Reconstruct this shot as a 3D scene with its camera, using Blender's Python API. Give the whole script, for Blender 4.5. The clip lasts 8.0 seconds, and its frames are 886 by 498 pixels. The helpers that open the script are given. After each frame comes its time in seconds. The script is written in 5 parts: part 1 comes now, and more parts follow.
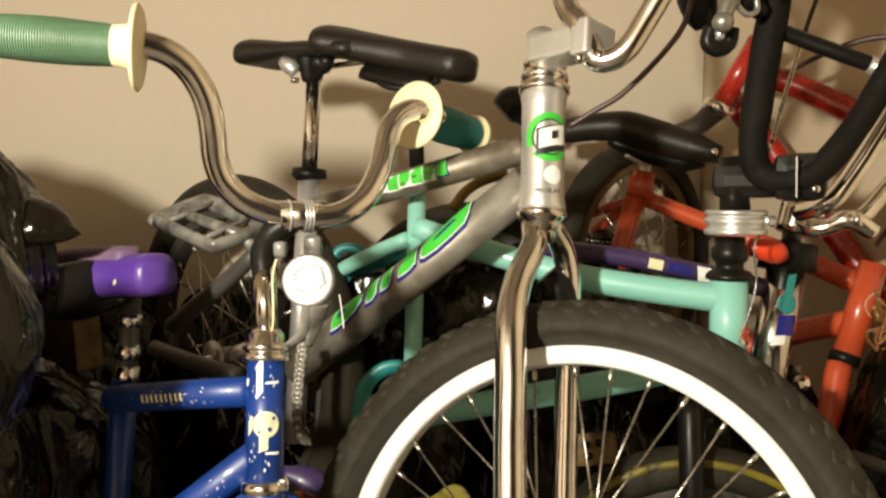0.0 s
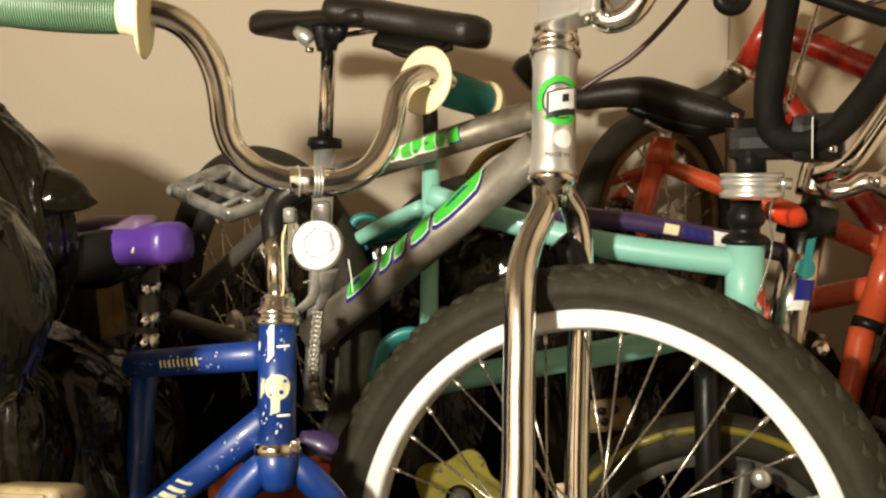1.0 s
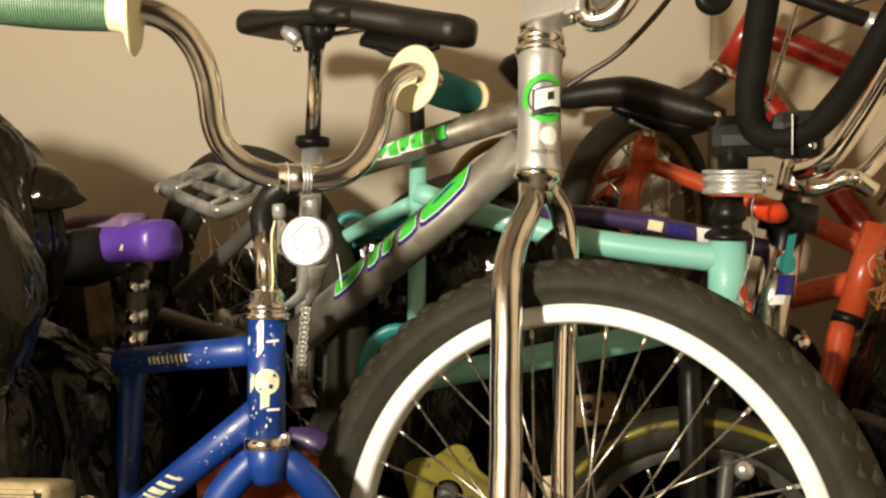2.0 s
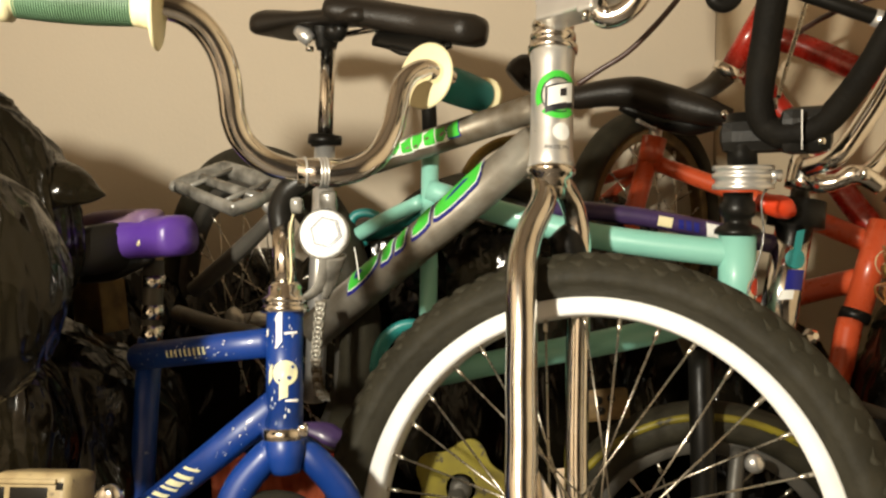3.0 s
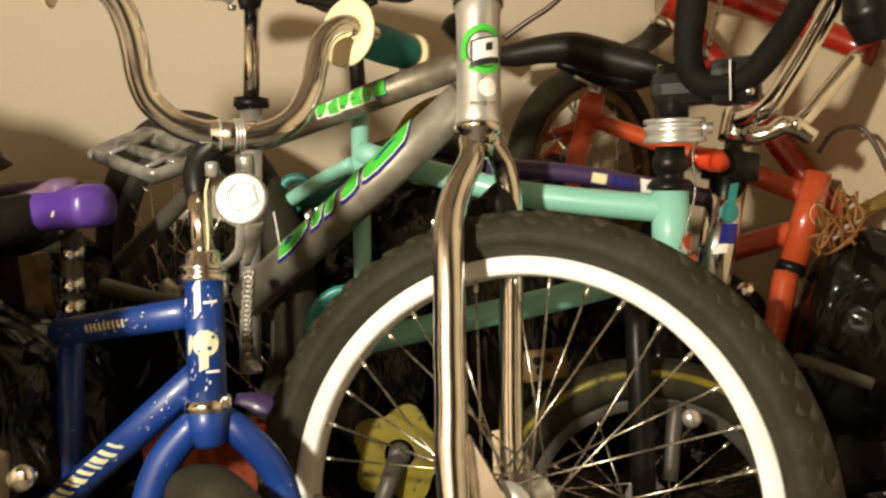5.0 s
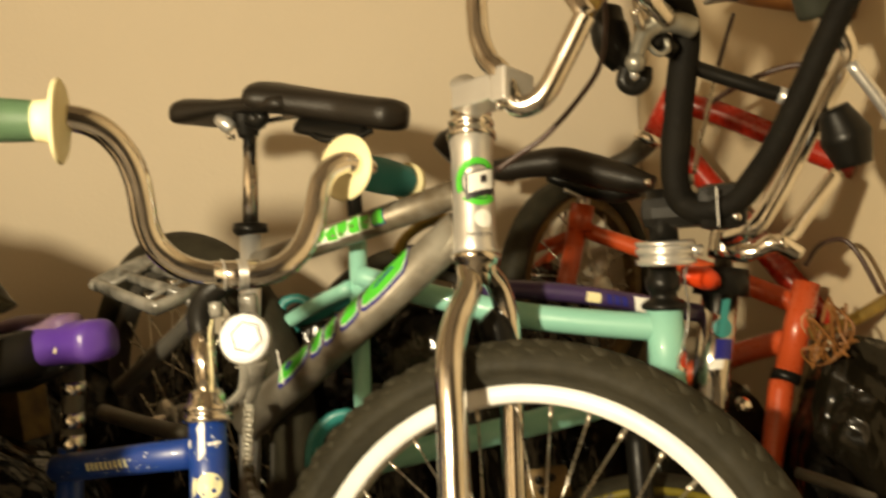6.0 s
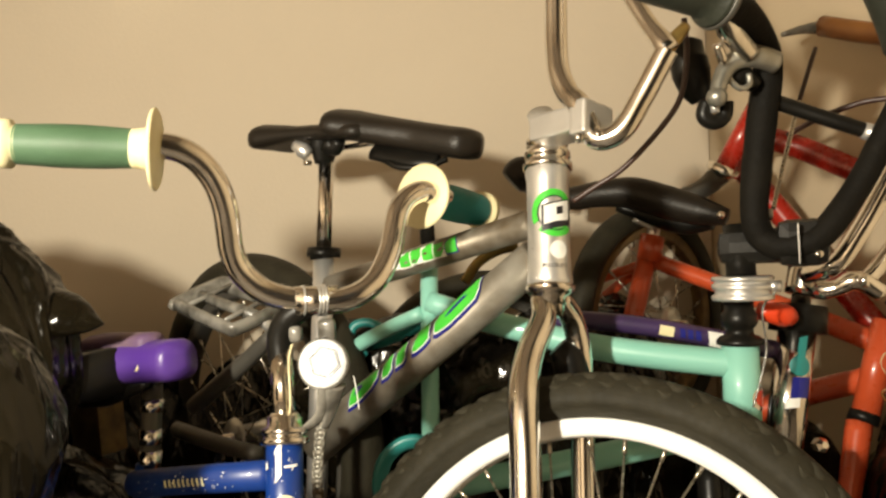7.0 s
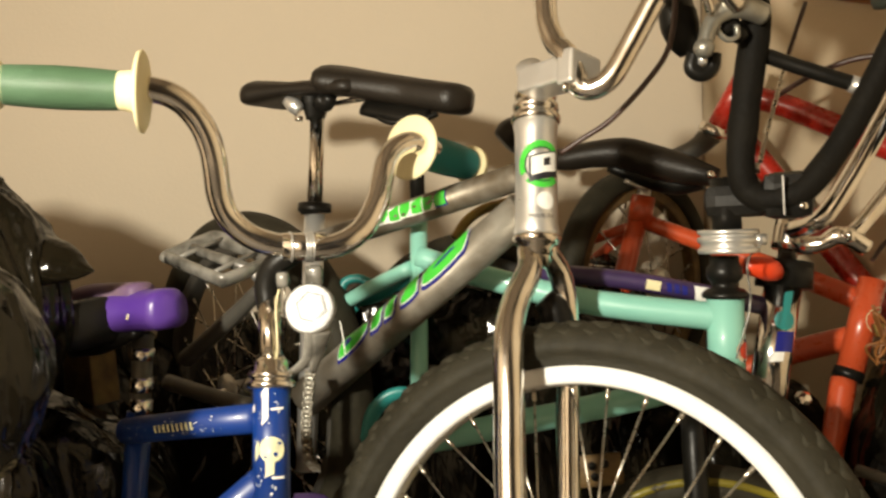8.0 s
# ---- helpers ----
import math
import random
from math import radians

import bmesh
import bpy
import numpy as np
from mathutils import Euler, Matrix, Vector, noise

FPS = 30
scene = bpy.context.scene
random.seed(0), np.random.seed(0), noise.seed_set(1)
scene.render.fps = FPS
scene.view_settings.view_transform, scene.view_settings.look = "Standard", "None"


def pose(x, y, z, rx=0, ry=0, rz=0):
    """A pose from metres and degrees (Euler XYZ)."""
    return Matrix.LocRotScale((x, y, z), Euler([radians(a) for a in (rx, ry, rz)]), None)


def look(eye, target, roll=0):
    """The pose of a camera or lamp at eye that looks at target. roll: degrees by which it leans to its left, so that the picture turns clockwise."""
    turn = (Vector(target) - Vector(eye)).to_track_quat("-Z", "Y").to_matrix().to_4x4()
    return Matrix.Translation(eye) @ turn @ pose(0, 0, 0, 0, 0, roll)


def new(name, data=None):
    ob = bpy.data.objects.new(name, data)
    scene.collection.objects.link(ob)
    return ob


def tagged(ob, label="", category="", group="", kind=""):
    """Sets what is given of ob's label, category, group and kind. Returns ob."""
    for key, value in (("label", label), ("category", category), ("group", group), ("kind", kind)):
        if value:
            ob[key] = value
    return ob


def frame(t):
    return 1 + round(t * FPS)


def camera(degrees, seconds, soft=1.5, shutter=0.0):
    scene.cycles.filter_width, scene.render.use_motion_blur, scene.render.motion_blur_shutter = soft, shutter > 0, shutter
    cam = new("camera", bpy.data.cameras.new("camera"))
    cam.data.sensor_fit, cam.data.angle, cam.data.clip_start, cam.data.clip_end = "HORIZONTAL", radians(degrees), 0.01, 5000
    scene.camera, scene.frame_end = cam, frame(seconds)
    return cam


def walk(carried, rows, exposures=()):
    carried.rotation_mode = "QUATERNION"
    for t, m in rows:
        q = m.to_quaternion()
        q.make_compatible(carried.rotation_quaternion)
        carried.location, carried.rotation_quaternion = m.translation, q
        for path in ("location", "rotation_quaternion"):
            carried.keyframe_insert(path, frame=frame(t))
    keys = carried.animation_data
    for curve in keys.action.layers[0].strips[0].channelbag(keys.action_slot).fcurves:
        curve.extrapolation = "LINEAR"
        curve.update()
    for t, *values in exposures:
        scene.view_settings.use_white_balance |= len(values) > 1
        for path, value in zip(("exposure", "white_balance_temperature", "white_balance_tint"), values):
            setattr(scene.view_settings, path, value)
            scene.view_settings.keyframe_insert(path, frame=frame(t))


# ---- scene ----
cam = camera(56.0, 8.0, soft=2.4, shutter=0.5)
PATH = [
    (0, (0.054, 0.003, 0.603), (-0.061, 1.992, 0.423), -0.1),
    (0.5, (0.075, 0.007, 0.596), (-0.082, 1.988, 0.37), -0.4),
    (1, (0.077, 0.002, 0.592), (-0.123, 1.978, 0.359), -0.8),
    (1.5, (0.081, -0.001, 0.59), (-0.091, 1.978, 0.356), -0.8),
    (3, (0.062, -0.02, 0.575), (-0.1, 1.963, 0.368), -0.9),
    (3.5, (0.063, -0.015, 0.57), (-0.106, 1.966, 0.347), -1.4),
    (4, (0.067, -0.006, 0.575), (-0.078, 1.974, 0.338), -1.4),
    (4.5, (0.076, -0.001, 0.564), (-0.047, 1.978, 0.298), -1.7),
    (4.7, (0.084, 0.001, 0.56), (-0.026, 1.977, 0.271), -1.8),
    (5.8, (0.104, -0.004, 0.61), (0.101, 1.982, 0.374), -3.4),
    (6, (0.087, -0.008, 0.616), (0.045, 1.989, 0.512), -3.5),
    (6.5, (0.078, -0.008, 0.634), (-0.050, 1.987, 0.564), -2.3),
    (6.7, (0.056, -0.018, 0.624), (-0.054, 1.979, 0.611), -2.6),
    (7, (0.066, -0.014, 0.625), (-0.098, 1.979, 0.578), -2.3),
    (7.5, (0.051, -0.019, 0.61), (-0.128, 1.972, 0.540), -1.6),
    (8, (0.078, -0.02, 0.597), (-0.089, 1.97, 0.501), -1.9),
]
EXPOSURES = [(0, 0.0, 6650, 10), (1.5, -0.05, 6650, 10), (4.7, -0.05, 6700, 10), (5.8, -0.1, 8600, 8), (6.2, -0.05, 8400, 8), (6.8, 0.0, 7100, 10), (7.5, 0.0, 6800, 10), (8, 0.0, 6800, 10)]
walk(cam, [(t, look(eye, target, roll)) for t, eye, target, roll in PATH], EXPOSURES)

# ---- light ----
world = bpy.data.worlds.new("world")
scene.world = world
world.use_nodes = True
world.node_tree.nodes["Background"].inputs[0].default_value = (1.0, 0.82, 0.6, 1)
world.node_tree.nodes["Background"].inputs[1].default_value = 0.02


def lamp(name, kind, place, target, power, colour, size):
    data = bpy.data.lights.new(name, kind)
    data.energy, data.color = power, colour
    data.shadow_soft_size = size
    ob = new(name, data)
    ob.matrix_world = look(place, target)
    return ob


lamp("room_lamp", "POINT", (-0.33, -0.10, 0.80), (-0.50, 1.36, 0.88), 66.0, (1.0, 0.945, 0.80), 0.032)


# ---- materials ----
def mat(name, colour, rough=0.5, metal=0.0, second=None, scale=20.0, amount=0.5, bump=0.0, bump_scale=120.0,
        coat=0.0, speck=None, speck_scale=60.0, speck_at=0.62, rough_vary=0.12, spec=0.5):
    """A surface with broad stains, fine grain, specks of wear and slight relief."""
    m = bpy.data.materials.new(name)
    m.use_nodes = True
    nt = m.node_tree
    N, L = nt.nodes, nt.links
    b = N["Principled BSDF"]
    b.inputs["Metallic"].default_value = metal
    b.inputs["Coat Weight"].default_value = coat
    b.inputs["Coat Roughness"].default_value = 0.08
    b.inputs["Specular IOR Level"].default_value = spec
    tc = N.new("ShaderNodeTexCoord")
    big = N.new("ShaderNodeTexNoise")
    big.inputs["Scale"].default_value, big.inputs["Detail"].default_value = scale, 6
    L.new(tc.outputs["Object"], big.inputs["Vector"])
    ramp = N.new("ShaderNodeValToRGB")
    ramp.color_ramp.elements[0].position, ramp.color_ramp.elements[1].position = 0.38, 0.68
    L.new(big.outputs["Fac"], ramp.inputs["Fac"])
    mix = N.new("ShaderNodeMix")
    mix.data_type = "RGBA"
    second = second or tuple(c * 0.75 for c in colour)
    mix.inputs["A"].default_value, mix.inputs["B"].default_value = (*colour, 1), (*second, 1)
    scaled = N.new("ShaderNodeMath")
    scaled.operation = "MULTIPLY"
    scaled.inputs[1].default_value = amount
    L.new(ramp.outputs["Color"], scaled.inputs[0])
    L.new(scaled.outputs[0], mix.inputs["Factor"])
    out = mix.outputs["Result"]
    if speck:
        sp = N.new("ShaderNodeTexNoise")
        sp.inputs["Scale"].default_value, sp.inputs["Detail"].default_value = speck_scale, 8
        sp.inputs["Roughness"].default_value = 0.7
        L.new(tc.outputs["Object"], sp.inputs["Vector"])
        r2 = N.new("ShaderNodeValToRGB")
        r2.color_ramp.elements[0].position, r2.color_ramp.elements[1].position = speck_at, speck_at + 0.03
        L.new(sp.outputs["Fac"], r2.inputs["Fac"])
        m2 = N.new("ShaderNodeMix")
        m2.data_type = "RGBA"
        m2.inputs["B"].default_value = (*speck, 1)
        L.new(r2.outputs["Color"], m2.inputs["Factor"])
        L.new(out, m2.inputs["A"])
        out = m2.outputs["Result"]
    L.new(out, b.inputs["Base Color"])
    fine = N.new("ShaderNodeTexNoise")
    fine.inputs["Scale"].default_value, fine.inputs["Detail"].default_value = bump_scale, 5
    L.new(tc.outputs["Object"], fine.inputs["Vector"])
    mr = N.new("ShaderNodeMapRange")
    mr.inputs["To Min"].default_value, mr.inputs["To Max"].default_value = max(0.02, rough - rough_vary), min(1, rough + rough_vary)
    L.new(fine.outputs["Fac"], mr.inputs["Value"])
    L.new(mr.outputs["Result"], b.inputs["Roughness"])
    if bump:
        bp = N.new("ShaderNodeBump")
        bp.inputs["Strength"].default_value, bp.inputs["Distance"].default_value = bump, 0.002
        L.new(fine.outputs["Fac"], bp.inputs["Height"])
        L.new(bp.outputs["Normal"], b.inputs["Normal"])
    return m


WALL = mat("wall_paint", (0.62, 0.535, 0.415), 0.75, second=(0.57, 0.485, 0.37), scale=2.5, bump=0.25, bump_scale=160)
# The two browns of the unseen walls set bounce light and chrome reflections.
DARKWALL = mat("unseen_room_brown", (0.19, 0.145, 0.10), 0.8, second=(0.15, 0.115, 0.08), scale=2.5, bump=0.2, bump_scale=160)
# Yellower than WALL, and darkened so the colour carries the light's falloff.
TAN_FALLOFF = mat("tan_falloff", (0.54, 0.44, 0.305), 0.75, second=(0.48, 0.385, 0.26), scale=2.5, bump=0.25, bump_scale=160, speck=(0.30, 0.23, 0.15), speck_scale=9, speck_at=0.70)
MIDWALL = mat("unseen_room_light_brown", (0.36, 0.28, 0.20), 0.8, second=(0.31, 0.24, 0.165), scale=2.5, bump=0.2, bump_scale=160)
FLOOR = mat("floor_dark", (0.08, 0.065, 0.05), 0.7, scale=6, bump=0.3)
CHROME = mat("chrome", (0.90, 0.875, 0.83), 0.15, 1.0, second=(0.56, 0.47, 0.35), scale=24, amount=0.5, rough_vary=0.05,
             speck=(0.30, 0.22, 0.13), speck_scale=110, speck_at=0.73)
ALLOY = mat("polished_alloy", (0.74, 0.73, 0.70), 0.32, 0.75, second=(0.58, 0.57, 0.54), scale=25, rough_vary=0.1)
RAW = mat("raw_steel", (0.36, 0.335, 0.285), 0.46, 0.5, second=(0.115, 0.082, 0.045), scale=18, amount=1.0, rough_vary=0.15,
          speck=(0.22, 0.12, 0.05), speck_scale=70, speck_at=0.66)
GREY = mat("dull_grey", (0.10, 0.093, 0.08), 0.5, 0.4, scale=30)
BLUE = mat("blue_paint", (0.003, 0.034, 0.205), 0.40, second=(0.0025, 0.020, 0.12), coat=0.15, scale=18,
           speck=(0.45, 0.47, 0.48), speck_scale=110, speck_at=0.66)
MINT = mat("mint_paint", (0.26, 0.59, 0.49), 0.42, second=(0.21, 0.52, 0.43), coat=0.3, scale=12)
TEAL = mat("teal_paint", (0.02, 0.21, 0.20), 0.4, second=(0.02, 0.22, 0.21), scale=12)
ORANGE = mat("orange_red_paint", (0.58, 0.085, 0.028), 0.3, second=(0.44, 0.06, 0.02), coat=0.5, scale=10)
RED = mat("red_paint", (0.38, 0.022, 0.012), 0.28, second=(0.26, 0.014, 0.008), coat=0.6, scale=10)
PURPLE = mat("purple_vinyl", (0.080, 0.030, 0.25), 0.33, second=(0.11, 0.055, 0.24), scale=14, bump=0.15, bump_scale=400)
MAUVE = mat("dusty_mauve_vinyl", (0.17, 0.105, 0.15), 0.6, second=(0.12, 0.065, 0.17), scale=30, amount=0.7, bump=0.15, bump_scale=400)
PURPLE_DIM = mat("purple_paint", (0.050, 0.026, 0.095), 0.4, second=(0.018, 0.014, 0.030), scale=40, coat=0.3,
                 speck=(0.5, 0.5, 0.45), speck_scale=90, speck_at=0.72)
RUBBER = mat("tyre_rubber", (0.020, 0.0175, 0.0105), 0.66, second=(0.034, 0.030, 0.019), scale=34, amount=0.8, bump=0.5, bump_scale=150, spec=0.22)
WORN = mat("worn_rubber", (0.027, 0.024, 0.0155), 0.75, second=(0.050, 0.045, 0.032), scale=70, amount=0.8, bump=0.4, bump_scale=200, spec=0.12)
BLACK = mat("black_plastic", (0.0065, 0.006, 0.005), 0.36, second=(0.011, 0.010, 0.008), scale=30, bump=0.06, bump_scale=300, spec=0.24)
FOAM = mat("black_foam", (0.006, 0.0052, 0.004), 0.7, second=(0.012, 0.010, 0.007), scale=30, bump=0.4, bump_scale=260, spec=0.12)
VINYL = mat("black_vinyl", (0.014, 0.011, 0.008), 0.42, second=(0.024, 0.018, 0.013), scale=18, bump=0.25, bump_scale=330, spec=0.3)
GREEN = mat("green_rubber", (0.120, 0.220, 0.130), 0.5, second=(0.085, 0.165, 0.085), scale=16, amount=0.8, bump=0.2)
CREAM = mat("cream_rubber", (0.80, 0.72, 0.44), 0.5, second=(0.68, 0.58, 0.33), scale=25, bump=0.1)
WHITE = mat("white_rim_paint", (0.82, 0.82, 0.80), 0.38, second=(0.70, 0.68, 0.63), scale=25, amount=0.6, coat=0.2)
PEDAL = mat("scuffed_cream_plastic", (0.31, 0.24, 0.125), 0.5, second=(0.22, 0.16, 0.08), scale=60, amount=0.9, bump=0.2, speck=(0.12, 0.09, 0.05), speck_scale=120, speck_at=0.62)
SPOKE = mat("spoke_steel", (0.62, 0.58, 0.50), 0.28, 1.0, second=(0.40, 0.34, 0.25), scale=60)
# Mottled yellow, its base darkened to hold shade from the front wheel.
YELLOW = mat("shaded_yellow_paint", (0.21, 0.175, 0.010), 0.5, second=(0.13, 0.10, 0.012), scale=34, amount=0.9, coat=0.1, speck=(0.05, 0.04, 0.02), speck_scale=60, speck_at=0.58)
RUST = mat("rusty_steel", (0.19, 0.12, 0.045), 0.6, 0.3, second=(0.08, 0.05, 0.025), scale=50, amount=0.9, bump=0.3)
BRASS = mat("tarnished_brass", (0.42, 0.29, 0.09), 0.4, 0.7, second=(0.20, 0.13, 0.05), scale=40, amount=0.8)
BAG = mat("black_bag_film", (0.0045, 0.0036, 0.0020), 0.15, second=(0.010, 0.0075, 0.0035), scale=7, rough_vary=0.06, spec=0.32)
DECAL_GREEN = mat("decal_green", (0.055, 0.55, 0.05), 0.35, second=(0.04, 0.40, 0.04), scale=60, amount=0.7, coat=0.2)
DECAL_BLUE = mat("decal_blue", (0.012, 0.016, 0.20), 0.35, scale=60)
DECAL_WHITE = mat("decal_white", (0.82, 0.82, 0.78), 0.4, second=(0.7, 0.7, 0.66), scale=60)
DECAL_CREAM = mat("decal_cream", (0.72, 0.70, 0.42), 0.45, second=(0.5, 0.5, 0.36), scale=120, amount=0.8)
DECAL_BLACK = mat("decal_black", (0.015, 0.015, 0.02), 0.4)
GRIP = mat("dark_grip_rubber", (0.030, 0.033, 0.024), 0.55, second=(0.020, 0.022, 0.016), scale=40, bump=0.3, bump_scale=200, spec=0.3)
# Clear prism given a near-white base in place of the light it returns.
LENS = mat("prism_white_glare", (0.90, 0.91, 0.93), 0.32, second=(0.74, 0.76, 0.80), scale=90, amount=0.9, bump=0.5, bump_scale=500, spec=1.0)
CLEAR = mat("milky_plastic", (0.22, 0.21, 0.185), 0.2, second=(0.035, 0.032, 0.026), scale=45, amount=0.9, bump=0.2, bump_scale=150, spec=0.8)
CABLE = mat("brown_cable", (0.055, 0.028, 0.022), 0.4, scale=60)
RUSTY = mat("orange_cloth", (0.42, 0.085, 0.03), 0.8, second=(0.30, 0.06, 0.022), scale=30, bump=0.4, bump_scale=150)
OCHRE = mat("ochre_paint", (0.26, 0.105, 0.028), 0.45, second=(0.17, 0.065, 0.02), scale=30, amount=0.8)
DULL = mat("dull_alloy", (0.40, 0.39, 0.345), 0.36, 0.75, second=(0.24, 0.225, 0.185), scale=40, amount=0.8)
RED_PLASTIC = mat("red_plastic", (0.75, 0.06, 0.015), 0.35, second=(0.6, 0.045, 0.012), scale=30)



def film_creases(m, scale, depth):
    """Long sharp folds of thin plastic film, pulled along the vertical, with a finer crumple over them."""
    N, L = m.node_tree.nodes, m.node_tree.links
    tc = N.new("ShaderNodeTexCoord")
    bumps = None
    for k, (sc, stretch, d) in enumerate(((scale, 0.35, depth), (scale * 3.4, 0.5, depth * 0.16))):
        mp = N.new("ShaderNodeMapping")
        mp.inputs["Scale"].default_value = (1, 1, stretch)
        mp.inputs["Rotation"].default_value = (0.3, 0.5 - k, 0)
        L.new(tc.outputs["Object"], mp.inputs["Vector"])
        n = N.new("ShaderNodeTexNoise")
        n.inputs["Scale"].default_value, n.inputs["Detail"].default_value, n.inputs["Distortion"].default_value = sc, 2.5, 0.9
        L.new(mp.outputs["Vector"], n.inputs["Vector"])
        sub = N.new("ShaderNodeMath")
        sub.operation = "SUBTRACT"
        sub.inputs[1].default_value = 0.5
        L.new(n.outputs["Fac"], sub.inputs[0])
        ridge = N.new("ShaderNodeMath")
        ridge.operation = "ABSOLUTE"
        L.new(sub.outputs[0], ridge.inputs[0])
        bp = N.new("ShaderNodeBump")
        bp.invert = True
        bp.inputs["Strength"].default_value, bp.inputs["Distance"].default_value = 1.0, d
        L.new(ridge.outputs[0], bp.inputs["Height"])
        if bumps:
            L.new(bumps.outputs["Normal"], bp.inputs["Normal"])
        bumps = bp
    L.new(bumps.outputs["Normal"], N["Principled BSDF"].inputs["Normal"])


film_creases(BAG, 6.5, 0.036)

FRONT = Vector((0.05, -1.0, 0.12)).normalized()


# ---- mesh helpers ----
def part(name, bm, material, parent, label="", smooth=True):
    me = bpy.data.meshes.new(name)
    bmesh.ops.recalc_face_normals(bm, faces=bm.faces)
    for f in bm.faces:
        f.smooth = smooth
    bm.to_mesh(me)
    bm.free()
    me.materials.append(material)
    ob = new(name, me)
    if parent:
        ob.parent = parent
        ob.matrix_parent_inverse = world_of(parent).inverted()
    if label:
        tagged(ob, label)
    return ob


def world_of(ob):
    m = ob.matrix_basis.copy()
    if ob.parent:
        m = world_of(ob.parent) @ ob.matrix_parent_inverse @ m
    return m


def thing(name, place, label, category, group=""):
    ob = new(name)
    ob.empty_display_size = 0.05
    ob.matrix_basis = Matrix.Translation(place)
    return tagged(ob, label, category, group)


def spline(pts, steps):
    """Points of a smooth line through pts."""
    P = [Vector(p) for p in pts]
    if len(P) < 3 or steps <= 1:
        return P
    out = []
    for i in range(len(P) - 1):
        a, b = P[i], P[i + 1]
        z = P[i - 1] if i else a * 2 - b
        c = P[i + 2] if i + 2 < len(P) else b * 2 - a
        for k in range(steps):
            t = k / steps
            out.append(0.5 * ((2 * a) + (b - z) * t + (2 * z - 5 * a + 4 * b - c) * t * t + (3 * a - z - 3 * b + c) * t ** 3))
    return out + [P[-1]]


def ring_bridge(bm, rings, closed=False):
    n = len(rings[0])
    m = len(rings)
    for i in range(m if closed else m - 1):
        a, b = rings[i], rings[(i + 1) % m]
        for k in range(n):
            bm.faces.new((a[k], a[(k + 1) % n], b[(k + 1) % n], b[k]))


def sweep(pts, r, seg=16, steps=8, bm=None, flat=1.0, caps=True, wobble=0.0):
    """A round bar along a smooth line; r one radius or one for each point."""
    bm = bm or bmesh.new()
    P = spline(pts, steps)
    rr = r if isinstance(r, (list, tuple)) else [r] * len(pts)
    R = []
    for i in range(len(P)):
        s = i / max(1, len(P) - 1) * (len(rr) - 1)
        k = min(int(s), len(rr) - 2)
        R.append(rr[k] + (rr[k + 1] - rr[k]) * (s - k))
    T = [(P[min(i + 1, len(P) - 1)] - P[max(i - 1, 0)]).normalized() for i in range(len(P))]
    side = T[0].orthogonal().normalized()
    rings = []
    for p, t, q in zip(P, T, R):
        side = (side - t * side.dot(t)).normalized()
        up = t.cross(side)
        w = 1 + wobble * noise.noise(p * 40)
        rings.append([bm.verts.new(p + (side * math.cos(a) + up * math.sin(a) * flat) * q * w)
                      for a in (2 * math.pi * k / seg for k in range(seg))])
    ring_bridge(bm, rings)
    if caps:
        bm.faces.new(rings[0][::-1])
        bm.faces.new(rings[-1])
    return bm


def lathe(base, axis, profile, seg=28, bm=None, closed=False):
    """Turns (radius, height) pairs about the axis from base."""
    bm = bm or bmesh.new()
    base, axis = Vector(base), Vector(axis).normalized()
    u = axis.orthogonal().normalized()
    v = axis.cross(u)
    rings = [[bm.verts.new(base + axis * h + (u * math.cos(a) + v * math.sin(a)) * max(r, 1e-5))
              for a in (2 * math.pi * k / seg for k in range(seg))] for r, h in profile]
    ring_bridge(bm, rings, closed)
    if not closed:
        bm.faces.new(rings[0][::-1])
        bm.faces.new(rings[-1])
    return bm


def frame_of(place, x, z):
    """A matrix at place whose first axis is x and whose third lies near z."""
    x = Vector(x).normalized()
    y = Vector(z).cross(x).normalized()
    z = x.cross(y)
    m = Matrix((x, y, z)).transposed().to_4x4()
    m.translation = Vector(place)
    return m


def block(m, sx, sy, sz, bevel=0.002, bm=None, taper=1.0):
    """A bevelled block of full sizes in the frame m; taper narrows its far x end."""
    b2 = bmesh.new()
    bmesh.ops.create_cube(b2, size=1)
    for v in b2.verts:
        k = taper if v.co.x > 0 else 1.0
        v.co = Vector((v.co.x * sx, v.co.y * sy * k, v.co.z * sz * k))
    if bevel:
        bmesh.ops.bevel(b2, geom=list(b2.edges), offset=bevel, segments=2, affect="EDGES", profile=0.6)
    b2.transform(m)
    if bm is None:
        return b2
    me = bpy.data.meshes.new("tmp")
    b2.to_mesh(me)
    b2.free()
    bm.from_mesh(me)
    bpy.data.meshes.remove(me)
    return bm


